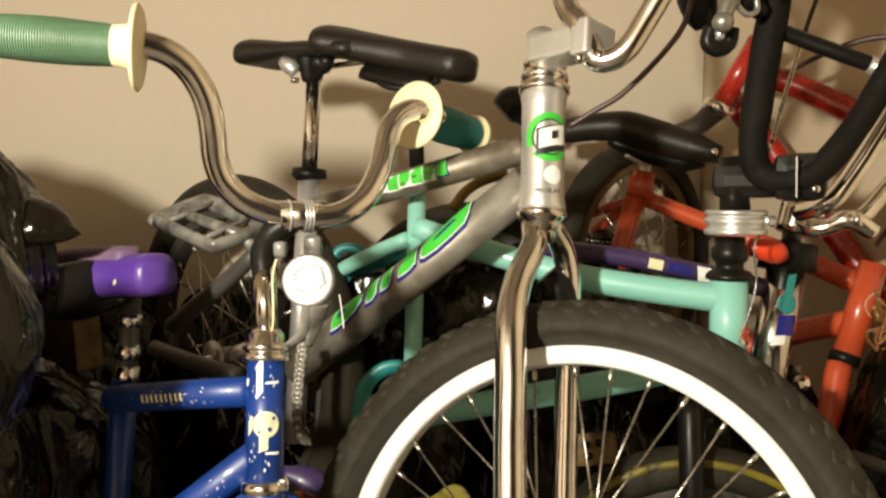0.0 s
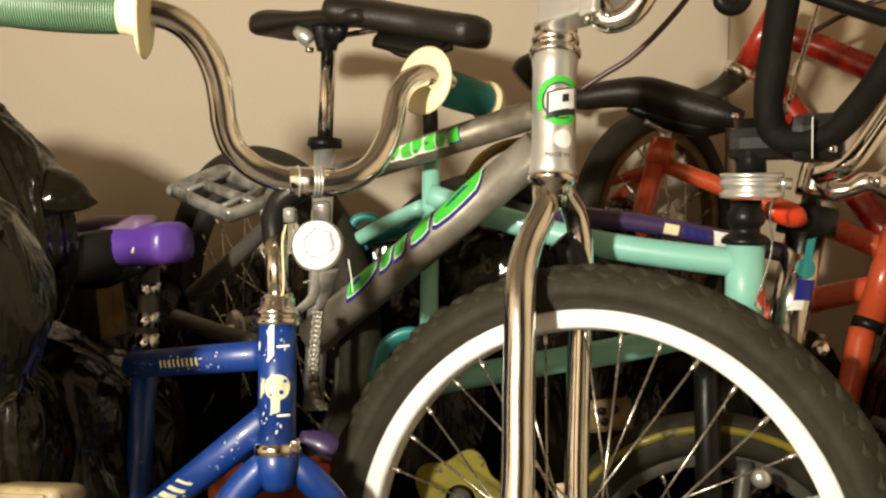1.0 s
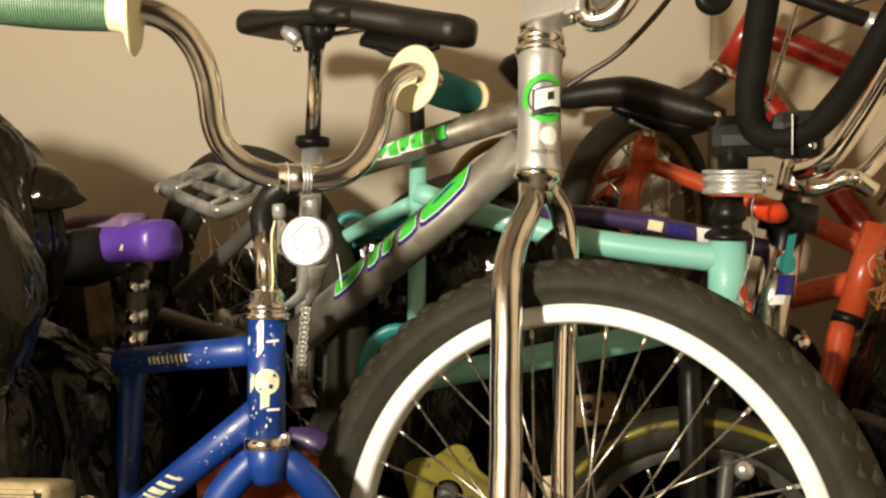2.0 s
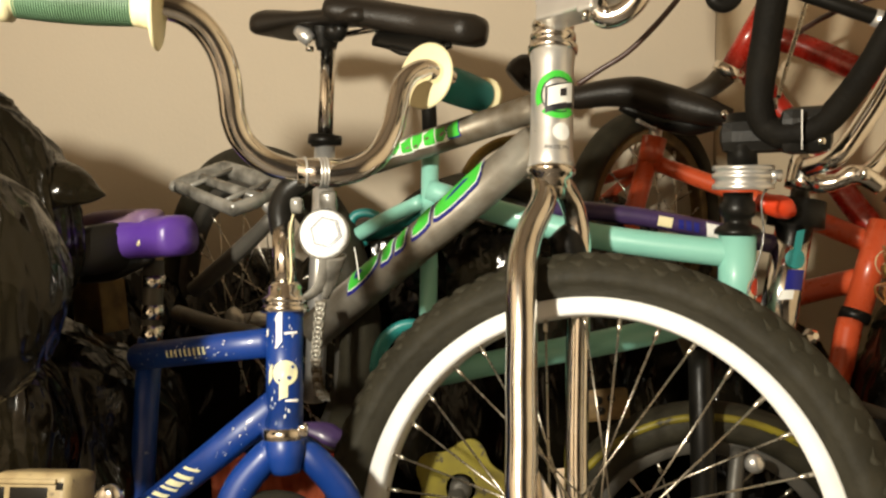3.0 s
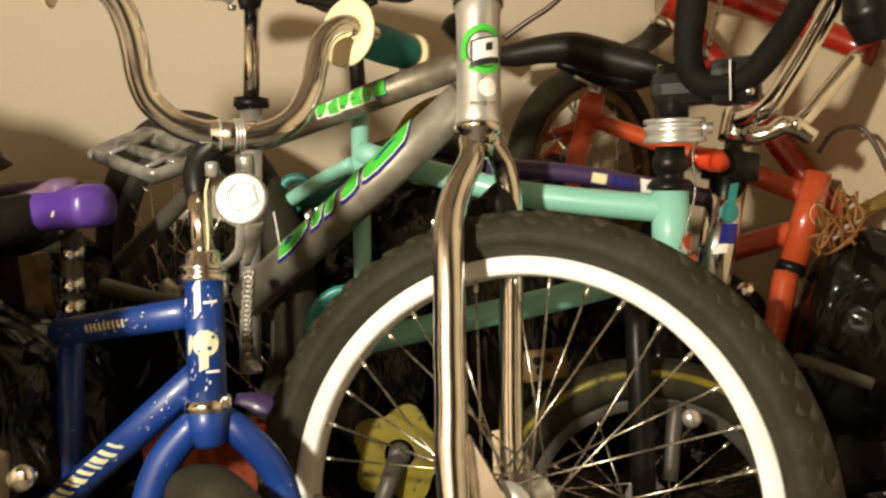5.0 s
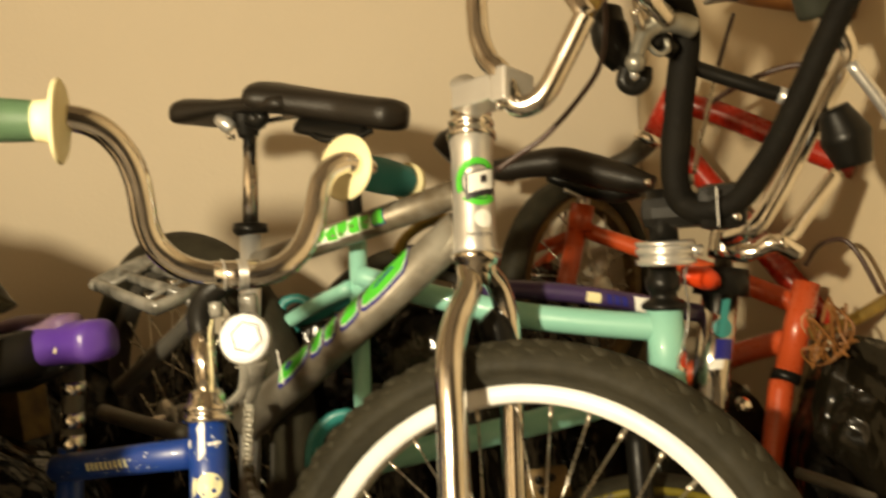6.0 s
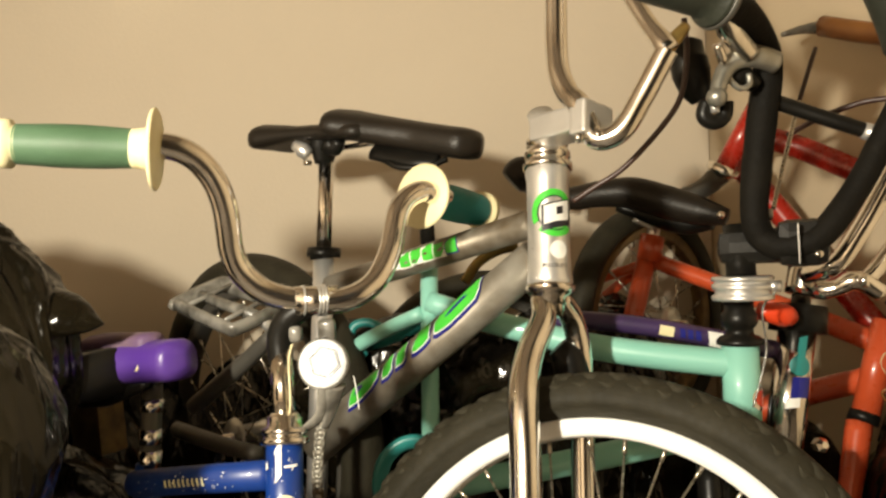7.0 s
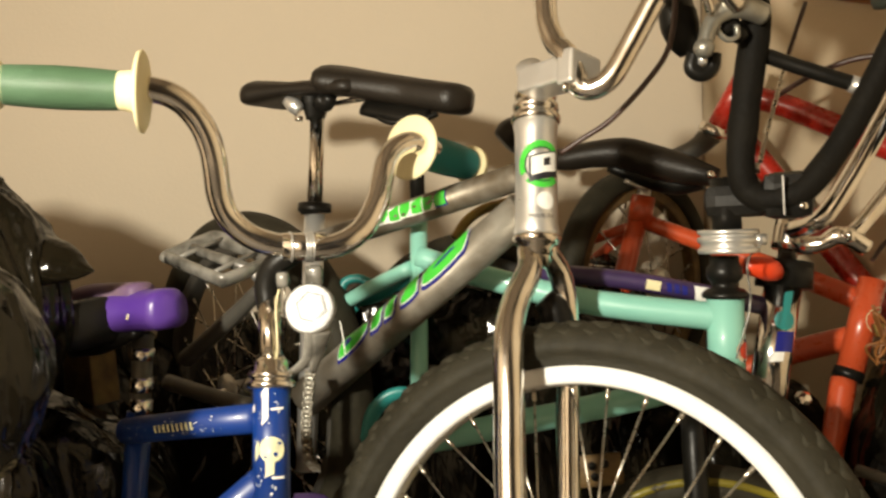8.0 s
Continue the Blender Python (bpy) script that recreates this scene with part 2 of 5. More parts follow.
def decal(p0, p1, radius, shapes, facing=FRONT, lift=0.0006, bm=None):
    """Thin patches on a tube: each shape is (s0, s1, a0, a1, skew) in metres along and round the tube."""
    bm = bm or bmesh.new()
    p0, p1 = Vector(p0), Vector(p1)
    ax = (p1 - p0).normalized()
    f = (facing - ax * facing.dot(ax)).normalized()
    g = ax.cross(f)
    for shape in shapes:
        if shape[0] == "arc":
            at_s, at_a, r0, r1, t0, t1 = shape[1:]
            n = max(6, int(abs(t1 - t0) / 12))
            rows = []
            for i in range(n + 1):
                t = radians(t0 + (t1 - t0) * i / n)
                row = []
                for q in (max(r0, 1e-5), r0 + (r1 - r0) * 0.5, r1):
                    a = at_a + q * math.cos(t)
                    d = f * math.cos(a / radius) + g * math.sin(a / radius)
                    row.append(bm.verts.new(p0 + ax * (at_s + q * math.sin(t)) + d * (radius + lift)))
                rows.append(row)
            for i in range(n):
                for k in (0, 1):
                    bm.faces.new((rows[i][k], rows[i][k + 1], rows[i + 1][k + 1], rows[i + 1][k]))
            continue
        s0, s1, a0, a1, skew = shape
        n = 6
        rows = []
        for i in range(n + 1):
            a = (a0 + (a1 - a0) * i / n)
            d = f * math.cos(a / radius) + g * math.sin(a / radius)
            k = skew * i / n
            rows.append([bm.verts.new(p0 + ax * (s + k) + d * (radius + lift)) for s in (s0, s1)])
        for i in range(n):
            bm.faces.new((rows[i][0], rows[i][1], rows[i + 1][1], rows[i + 1][0]))
    return bm


def arc(s, a, r0, r1, t0, t1):
    """A ring piece for decal(): centre, inner and outer radius, and its start and end in degrees."""
    return ("arc", s, a, r0, r1, t0, t1)


def stickers(name, p0, p1, radius, shapes, material, parent, label="", lift=0.0006, facing=FRONT):
    """One thin patch a sticker piece, laid on a tube."""
    for sh in shapes:
        part(name, decal(p0, p1, radius, [sh], facing, lift), material, parent, label)


def saddle_mesh(tail, nose, up, width, thick, dip=0.012, nose_width=0.045, kick=0.01, waist=0.0):
    """A padded saddle from tail to nose: wide behind, narrow in front, with a skirt."""
    tail, nose, up = Vector(tail), Vector(nose), Vector(up).normalized()
    ax = (nose - tail)
    L = ax.length
    ax.normalize()
    side = up.cross(ax).normalized()
    up = ax.cross(side)
    bm = bmesh.new()
    rings = []
    for i in range(25):
        t = i / 24
        w = nose_width + (width - nose_width) * (1 - min(1, max(0, (t - 0.12) / 0.5)) ** 0.8) if t > 0.12 else width
        e = math.sqrt(max(0.0, 1 - (1 - min(1, t / 0.14)) ** 2)) if t < 0.14 else math.sqrt(max(0.0, 1 - max(0, (t - 0.90) / 0.10) ** 2))
        e = max(e, 0.06)
        h = thick * (0.35 + 0.65 * e) * (1 - waist * min(1, max(0, (t - 0.12) / 0.3)))
        z = kick * (1 - t) ** 2 - dip * math.sin(math.pi * t)
        ring = []
        for k in range(20):
            a = 2 * math.pi * k / 20
            cx, cz = math.cos(a), math.sin(a)
            x = abs(cx) ** 0.7 * (1 if cx > 0 else -1) * w / 2 * e
            zz = abs(cz) ** 0.7 * (1 if cz > 0 else -1) * h / 2 - 0.18 * thick * (abs(x) / (width / 2)) ** 2
            ring.append(bm.verts.new(tail + ax * (t * L) + side * x + up * (zz + z)))
        rings.append(ring)
    ring_bridge(bm, rings)
    bm.faces.new(rings[0][::-1])
    bm.faces.new(rings[-1])
    return bm


def lump(centre, size, seed, rough=0.25, folds=10.0, sub=5):
    """A sagging, creased bag."""
    bm = bmesh.new()
    bmesh.ops.create_icosphere(bm, subdivisions=sub, radius=1)
    off = Vector((seed * 7.3, seed * 3.1, seed * 1.7))
    for v in bm.verts:
        d = v.co.copy()
        a = noise.noise(d * 1.6 + off) * rough
        ridge = (1 - abs(noise.noise(Vector((d.x * 2.6, d.y * 2.6, d.z * 0.9)) * (folds / 8) + off))) ** 3
        crease = (1 - abs(noise.noise(Vector((d.x * 5.5, d.y * 5.5, d.z * 1.6 + d.x)) + off * 2))) ** 5
        c = noise.noise(d * folds * 0.6 + off) * 0.004
        v.co = Vector(centre) + Vector((d.x * size[0], d.y * size[1], d.z * size[2])) * (0.94 + a + 0.045 * ridge + 0.015 * crease + c * 0.4)
    return bm


def wheel_parts(parent, m, tyre_r, tube_r, rim_r, rim_w, rim_mat, spokes=36, hub_w=0.07, flange=0.024, tread=True, hub_mat=None, tyre_mat=None):
    """A spoked wheel in the frame m: its axle along y, its plane xz."""
    w = bpy.data.objects.new("wheel", None)
    scene.collection.objects.link(w)
    w.matrix_basis = world_of(parent).inverted() @ m
    w.parent = parent
    w.empty_display_size = 0.05
    o, axle = m.translation, m.to_3x3() @ Vector((0, 1, 0))

    def loop(profile, seg):
        return lathe(o, axle, profile, seg, closed=True)
    prof = []
    n = 18
    mid = tyre_r - tube_r
    for k in range(n):
        a = 2 * math.pi * k / n
        crown = 0.93 if abs(math.cos(a)) > 0.9 and math.cos(a) > 0 else 1.0
        pr, py = mid + tube_r * math.cos(a) * crown, tube_r * math.sin(a) * 1.02
        if pr < rim_r - 0.001:
            pr, py = rim_r - 0.001, max(-0.010, min(0.010, py))
        prof.append((pr, py))
    part("tyre", loop(prof, 120), tyre_mat or RUBBER, w, "dusty black rubber tyre")
    h = rim_w / 2
    part("rim", loop([(rim_r, -h + 0.001), (rim_r, -h + 0.004), (rim_r - 0.010, -h + 0.006), (rim_r - 0.010, h - 0.006), (rim_r, h - 0.004), (rim_r, h - 0.001),
                      (rim_r - 0.002, h), (rim_r - 0.0140, h - 0.001), (rim_r - 0.0158, h * 0.85), (rim_r - 0.0165, h * 0.4), (rim_r - 0.0165, -h * 0.4),
                      (rim_r - 0.0158, -h * 0.85), (rim_r - 0.0140, -h + 0.001), (rim_r - 0.002, -h)], 120), rim_mat, w)
    hw = hub_w / 2
    part("hub", lathe(o - axle * hw, axle, [(0.010, -0.006), (flange, -0.004), (flange, 0), (0.013, 0.004), (0.013, hub_w - 0.004), (flange, hub_w),
                                            (flange, hub_w + 0.004), (0.010, hub_w + 0.006)]), hub_mat or ALLOY, w)
    part("axle", lathe(o - axle * (hw + 0.03), axle, [(0.005, 0), (0.005, hub_w + 0.06)], 12), CHROME, w)
    for k in range(spokes):
        near = 1 if k % 2 else -1
        lead = 1 if (k // 2) % 2 else -1
        a = 2 * math.pi * (k + 0.5) / spokes
        b = a + lead * radians(62)
        q0 = m @ Vector((math.cos(b) * flange * 0.85, near * (hw + 0.002), math.sin(b) * flange * 0.85))
        q1 = m @ Vector((math.cos(a) * (rim_r - 0.0145), near * 0.003, math.sin(a) * (rim_r - 0.0145)))
        d = (q1 - q0).normalized()
        bm = sweep([q0, q1 - d * 0.013], 0.00105, 6, 1)
        lathe(q1 - d * 0.014, d, [(0.0012, 0), (0.0021, 0.001), (0.0021, 0.014)], 8, bm)
        part("spoke", bm, SPOKE, w)
    if tread:
        n = 62
        for side in (-1, 1):
            for row_at, tall, long in ((22, 22, 0.094), (50, 12, 0.080)):
                for k in range(n):
                    a = 2 * math.pi * (k + 0.5 * (side > 0) + 0.3 * (row_at > 40)) / n
                    bm = bmesh.new()
                    rows = []
                    for i in range(5):
                        t = i / 4
                        ph = radians(row_at + tall * t) * side
                        row = []
                        for j in range(5):
                            u = j / 4 - 0.5
                            a2 = a + u * long * (1 - 0.5 * t) + 0.018 * side * (t - 0.5)
                            top = 0 < i < 4 and 0 < j < 4
                            q = tube_r + (0.0015 - 0.003 * u * u if top else -0.0008)
                            ph2 = ph + side * radians(7) * (1 - 4 * u * u)
                            row.append(bm.verts.new(m @ Vector((math.cos(a2) * (mid + q * math.cos(ph2)), q * math.sin(ph2) * 1.02, math.sin(a2) * (mid + q * math.cos(ph2))))))
                        rows.append(row)
                    for i in range(4):
                        for j in range(4):
                            bm.faces.new((rows[i][j], rows[i][j + 1], rows[i + 1][j + 1], rows[i + 1][j]))
                    part("tread_block", bm, WORN, w)
    return w


# ---- room ----
def slab(name, m, sx, sy, sz, material, label, category):
    ob = part(name, block(m, sx, sy, sz, 0), material, None, smooth=False)
    return tagged(ob, label, category, kind="structure")


WALL_Y = 1.36
CORNER = (0.388, 1.423, 0.705)
slab("floor", pose(0, -0.6, -0.05), 5.2, 4.8, 0.1, FLOOR, "dark scuffed floor under the heap of bicycles", "floor")
slab("wall_back", pose(CORNER[0] / 2 - 1.3, WALL_Y + 0.06, 1.2), CORNER[0] + 2.6, 0.12, 2.4, WALL, "cream painted plaster wall behind the bicycles", "wall")
slab("wall_right", pose(CORNER[0] + 0.515 + 0.055, WALL_Y - 1.2 + 0.02, 1.2, 0, 0, 23.0), 0.12, 2.7, 2.4, TAN_FALLOFF, "tan plaster wall beside the red bicycles, darkened for light falloff", "wall")
# Unseen walls and ceiling, added for bounce light and stripes in the chrome.
slab("bounce_wall_left", pose(-1.02, -0.1, 1.2), 0.12, 3.1, 2.4, MIDWALL, "light brown unseen wall added to bounce light and show in the chrome", "wall")
slab("bounce_wall_front", pose(-0.57, -0.86, 1.2), 1.46, 0.12, 2.4, MIDWALL, "light brown unseen wall added to bounce light and show in the chrome", "wall")
slab("unseen_wall_return", pose(0.10, -1.84, 1.2), 0.12, 1.84, 2.4, DARKWALL, "brown unseen wall added as a dark reflection for the chrome", "wall")
slab("unseen_wall_dark", pose(0.91, -2.74, 1.2), 1.62, 0.12, 2.4, DARKWALL, "brown unseen wall added as a dark reflection for the chrome", "wall")
slab("unseen_wall_side", pose(1.72, -1.62, 1.2), 0.12, 2.36, 2.4, DARKWALL, "brown unseen wall added to close the room", "wall")
slab("ceiling", pose(-0.2, -0.6, 2.45), 5.2, 4.8, 0.1, DARKWALL, "plain brown unseen ceiling added to close the room", "ceiling")


# ---- silver BMX bicycle ----
bmx = thing("bmx_bicycle", (0.05, 0.75, 0.0), "silver and chrome BMX bicycle with green stickers, white front rim", "bicycle")
WHEEL = Matrix.Translation((0.1238, 0.6782, 0.2445)) @ pose(0, 0, 0, 0, 0, -20.0) @ pose(0, 0, 0, -17.1)
front = wheel_parts(bmx, WHEEL, 0.258, 0.030, 0.2145, 0.026, WHITE)

H0, H1 = Vector((0.101, 0.783, 0.568)), Vector((0.104, 0.810, 0.678))
HA = (H1 - H0).normalized()
HL = (H1 - H0).length
head = part("head_tube", lathe(H0, HA, [(0.0215, 0), (0.0222, 0.003), (0.0208, 0.012), (0.0204, HL * 0.5), (0.0208, HL - 0.012), (0.0222, HL - 0.002), (0.0215, HL)]), ALLOY, bmx,
            "polished silver head tube with a round green badge")
part("headset_cup", lathe(H1, HA, [(0.021, 0), (0.0242, 0.001), (0.0245, 0.006), (0.0205, 0.008), (0.0205, 0.012), (0.0225, 0.013), (0.0225, 0.018), (0.019, 0.021),
                                   (0.019, 0.024), (0.0205, 0.025), (0.0205, 0.031), (0.014, 0.034)]), CHROME, bmx)
part("headset_cup", lathe(H0, -HA, [(0.0215, 0), (0.0235, 0.001), (0.0235, 0.005), (0.0205, 0.009), (0.0155, 0.013), (0.0155, 0.020)]), CHROME, bmx)
stickers("badge", H0, H1, 0.0204, [arc(0.0660, 0.0045, 0.0160, 0.0236, 38, 205), arc(0.0660, 0.0045, 0.0150, 0.0230, 225, 318)], DECAL_GREEN, head, "green ring sticker")
stickers("badge_edge", H0, H1, 0.0204, [arc(0.0660, 0.0045, 0.0160, 0.0174, 60, 300)], DECAL_BLACK, head, "thin black sticker ring", lift=0.0007)
stickers("badge_edge", H0, H1, 0.0204, [(0.0480, 0.0740, -0.0085, 0.0215, 0.0075)], DECAL_BLACK, head, "black sticker outline", lift=0.0008)
stickers("badge_shape", H0, H1, 0.0204, [(0.0535, 0.0725, -0.0060, 0.0195, 0.0075)], DECAL_WHITE, head, "white sticker shape", lift=0.0010)
stickers("badge_mark", H0, H1, 0.0204, [(0.0640, 0.0715, 0.0055, 0.0120, 0.0020), (0.0505, 0.0545, -0.0060, 0.0120, 0.0050)], DECAL_BLACK, head, "black sticker mark", lift=0.0012)
stickers("round_sticker", H0, H1, 0.0204, [arc(0.0305, 0.0075, 0.0, 0.0086, 0, 360)], DECAL_WHITE, head, "worn white round sticker", lift=0.0007)
letters = bpy.data.curves.new("writing", "FONT")
letters.body, letters.size, letters.extrude = "MADE IN", 0.0056, 0.0001
writing = new("writing", letters)
wf = (FRONT - HA * FRONT.dot(HA)).normalized()
wm = Matrix((HA.cross(wf), HA, wf)).transposed().to_4x4()
wm.translation = H0 + HA * 0.0135 + wf * 0.0207 - HA.cross(wf) * 0.0085
writing.matrix_basis = world_of(head).inverted() @ wm
writing.parent = head
letters.materials.append(DECAL_BLACK)

T0, T1 = (0.087, 0.815, 0.627), (-0.147, 0.950, 0.562)
part("top_tube", sweep([T0, T1], 0.0144, 20, 1), RAW, bmx, "dull bare-metal tube with a green sticker")
D0, D1 = (0.089, 0.803, 0.593), (-0.169, 0.935, 0.380)
part("down_tube", sweep([D0, D1], [0.0197, 0.0222], 20, 1), RAW, bmx, "dull bare-metal tube with green and blue stickers")
S0, S1 = (-0.156, 0.958, 0.596), (-0.175, 0.941, 0.292)
part("seat_tube", sweep([S0, S1], 0.0124, 18, 1), ALLOY, bmx)
part("seat_clamp", lathe((-0.156, 0.958, 0.598), Vector(S0) - Vector(S1), [(0.0135, 0), (0.0195, 0), (0.0205, 0.004), (0.0195, 0.011), (0.0135, 0.012)]), BLACK, bmx)
part("clamp_bolt", sweep([(-0.169, 0.944, 0.599), (-0.134, 0.947, 0.601)], 0.0035, 10, 1), BLACK, bmx)
part("seat_post", sweep([(-0.156, 0.959, 0.602), (-0.155, 0.992, 0.730)], 0.0091, 16, 1), CHROME, bmx)
sad = part("saddle", saddle_mesh((-0.2450, 1.030, 0.7490), (-0.0890, 0.940, 0.7420), (0.05, 0, 1), 0.085, 0.033, -0.002, 0.05, 0.0, 0.42), VINYL, bmx, "worn black vinyl saddle")
part("rail", sweep([(-0.193, 1.003, 0.736), (-0.167, 0.995, 0.726), (-0.134, 0.980, 0.728), (-0.090, 0.958, 0.730)], 0.0034, 10, 6), CHROME, sad)
part("saddle_clamp", sweep([(-0.1890, 0.972, 0.7340), (-0.1790, 0.970, 0.7270), (-0.1720, 0.970, 0.7200)], [0.006, 0.010, 0.008], 12, 3), ALLOY, sad, "polished seat clamp")
part("clamp_nut", sweep([(-0.1730, 0.970, 0.7140), (-0.1740, 0.970, 0.7080)], 0.005, 8, 1), CHROME, sad)
part("saddle_bracket", sweep([(-0.1550, 0.985, 0.7420), (-0.1560, 0.985, 0.7290), (-0.1570, 0.985, 0.7100)], [0.021, 0.018, 0.012], 16, 4, flat=0.7), BLACK, sad)
part("saddle_bracket", sweep([(-0.1470, 0.970, 0.7320), (-0.1380, 0.965, 0.7270), (-0.1320, 0.960, 0.7360)], [0.012, 0.010, 0.008], 12, 3), BLACK, sad)

# stickers on the two tubes
tl = (Vector(D1) - Vector(D0)).length
dr = 0.0213

def band(p0, p1, radius, rows, lift, facing=FRONT, lean=0.0):
    """One thin patch on a tube from rows of (distance along, lower and upper edge round it)."""
    p0, p1 = Vector(p0), Vector(p1)
    ax = (p1 - p0).normalized()
    f = (facing - ax * facing.dot(ax)).normalized()
    g = ax.cross(f)
    bm = bmesh.new()
    grid = []
    for along, lo, hi in rows:
        grid.append([bm.verts.new(p0 + ax * (along - lean * a) + (f * math.cos(a / radius) + g * math.sin(a / radius)) * (radius + lift))
                     for a in (lo + (hi - lo) * k / 5 for k in range(6))])
    for r0, r1 in zip(grid, grid[1:]):
        for k in range(5):
            bm.faces.new((r0[k], r0[k + 1], r1[k + 1], r1[k]))
    return bm


# each shape: start and end along the tube, then (share of that stretch, lower edge, upper edge) in millimetres
SHAPES = (
    (0.191, 0.375, ((0, 15, 24), (0.08, 9, 25), (0.35, 7, 24), (0.65, 6, 22), (0.92, 7, 20), (1, 9, 17))),
    (0.401, 0.470, ((0, 9, 23), (0.3, 7, 24), (0.75, 7, 23), (1, 8, 13))),
    (0.506, 0.545, ((0, 10, 23), (0.3, 7, 24), (1, 8, 19))),
    (0.568, 0.610, ((0, 10, 23), (0.4, 7, 24), (1, 8, 19))),
    (0.636, 0.770, ((0, 14, 20), (0.2, 9, 22), (0.5, 7, 23), (0.8, 7, 24), (1, 8, 25))),
)
for s0, s1, rows in SHAPES:
    for name, material, grow, drop, lift, words in (("sticker_edge", DECAL_BLUE, 0.0026, 0.0042, 0.0008, "dark blue sticker outline"),
                                                    ("sticker_line", DECAL_WHITE, 0.0012, 0.0010, 0.0011, "white sticker outline"),
                                                    ("sticker", DECAL_GREEN, 0.0, 0.0, 0.0014, "bright green sticker shape")):
        span = (s1 - s0) * tl
        part(name, band(D0, D1, dr, [(s0 * tl + u * span + (u - 0.5) * 2 * grow, lo * 0.001 - drop, hi * 0.001 + grow * 0.4) for u, lo, hi in rows], lift, lean=0.62), material, bmx, words)
for rows in (((0.238, 17, 18), (0.261, 16, 20), (0.309, 14, 17), (0.329, 14, 15)), ((0.706, 16, 17), (0.722, 14, 21), (0.745, 14, 22))):
    part("sticker_hole", band(D0, D1, dr, [(u * tl, lo * 0.001, hi * 0.001) for u, lo, hi in rows], 0.0017, lean=0.62), DECAL_BLUE, bmx)
tt = (Vector(T1) - Vector(T0)).length
trnd = random.Random(12)
for k in range(6):
    u = 0.300 + 0.056 * k
    lo, hi = -4.5 + trnd.uniform(-1, 1), 10.5 + trnd.uniform(-1.5, 1.5)
    part("sticker_edge", band(T0, T1, 0.0144, [((u - 0.004) * tt, lo * 0.001 - 0.0016, hi * 0.001), ((u + 0.056) * tt, lo * 0.001 - 0.0012, hi * 0.001 - 0.001)], 0.0008), DECAL_BLUE if k < 1 else DECAL_WHITE, bmx, "torn white sticker backing")
    cut = trnd.uniform(0.3, 0.7)
    part("sticker", band(T0, T1, 0.0144, [(u * tt, (lo + 6 * (k % 2)) * 0.001, hi * 0.001), ((u + 0.05 * cut) * tt, lo * 0.001, hi * 0.001 - 0.001), ((u + 0.050) * tt, (lo + 1) * 0.001, (hi - 5 * ((k + 1) % 2)) * 0.001)], 0.0012), DECAL_GREEN, bmx, "faded green sticker shape")
for k in range(9):
    u, a = trnd.uniform(0.32, 0.66), trnd.uniform(-3, 9)
    part("scuff", band(T0, T1, 0.0144, [(u * tt, a * 0.001, a * 0.001 + 0.001), (u * tt + 0.003, a * 0.001 - 0.001, a * 0.001 + 0.002), (u * tt + 0.006, a * 0.001, a * 0.001 + 0.0006)], 0.0015), RAW, bmx)

# fork: two chrome legs that spread from the crown to the axle
def on_wheel(x, y, z):
    return WHEEL @ Vector((x, y, z))


part("fork_leg", sweep([H0 - HA * 0.012 - HA.cross(wf) * 0.008] + [(0.0930, 0.765, 0.5380), (0.0800, 0.742, 0.5120), (0.0730, 0.722, 0.4890), (0.0710, 0.706, 0.4660), (0.0710, 0.690, 0.4280), (0.0700, 0.674, 0.3860), (0.0700, 0.656, 0.3430), (0.0690, 0.641, 0.3100), (0.0700, 0.627, 0.2810), (0.0710, 0.614, 0.2540)],
                       [0.0110, 0.0122, 0.0132, 0.0138, 0.0138, 0.0138, 0.0138, 0.0138, 0.0136, 0.0130, 0.0118], 20, 6), CHROME, bmx, "chrome fork leg with faint rust spots")
part("fork_leg", sweep([H0 - HA * 0.012 + HA.cross(wf) * 0.008] + [(0.1210, 0.800, 0.5350), (0.1280, 0.806, 0.5060), (0.1290, 0.800, 0.4630), (0.1270, 0.790, 0.4100), (0.1250, 0.776, 0.3580), (0.1230, 0.760, 0.3070), (0.1220, 0.746, 0.2690), (0.1220, 0.731, 0.2310)],
                       [0.0105, 0.0112, 0.0118, 0.0118, 0.0116, 0.0116, 0.0116, 0.0114, 0.0108], 18, 6), CHROME, bmx, "chrome fork leg with faint rust spots")
part("fork_steerer", sweep([H0 + HA * 0.004, H0 - HA * 0.030], [0.0165, 0.013], 18, 1), CHROME, bmx)
for y in (-0.058, 0.058):
    bm = bmesh.new()
    pts = [(-0.046, 0.055), (-0.028, 0.060), (0.012, 0.006), (0.010, -0.012), (-0.010, -0.016), (-0.040, 0.0)]
    a = [bm.verts.new(on_wheel(px, y - 0.0025, pz)) for px, pz in pts]
    b = [bm.verts.new(on_wheel(px, y + 0.0025, pz)) for px, pz in pts]
    ring_bridge(bm, [a, b])
    bm.faces.new(a)
    bm.faces.new(b[::-1])
    part("dropout", bm, CHROME, bmx, smooth=False)
    part("axle_nut", lathe(on_wheel(0, y * 1.02, 0), WHEEL.to_3x3() @ Vector((0, y, 0)), [(0.0085, 0), (0.0085, 0.008), (0.005, 0.009), (0.005, 0.018)], 6), CHROME, bmx, smooth=False)

part("brake_caliper", sweep([(0.1070, 0.800, 0.5060), (0.1160, 0.800, 0.4950), (0.1200, 0.800, 0.4800), (0.1220, 0.800, 0.4650)], [0.012, 0.017, 0.018, 0.012], 14, 4), BLACK, bmx, "black brake caliper")
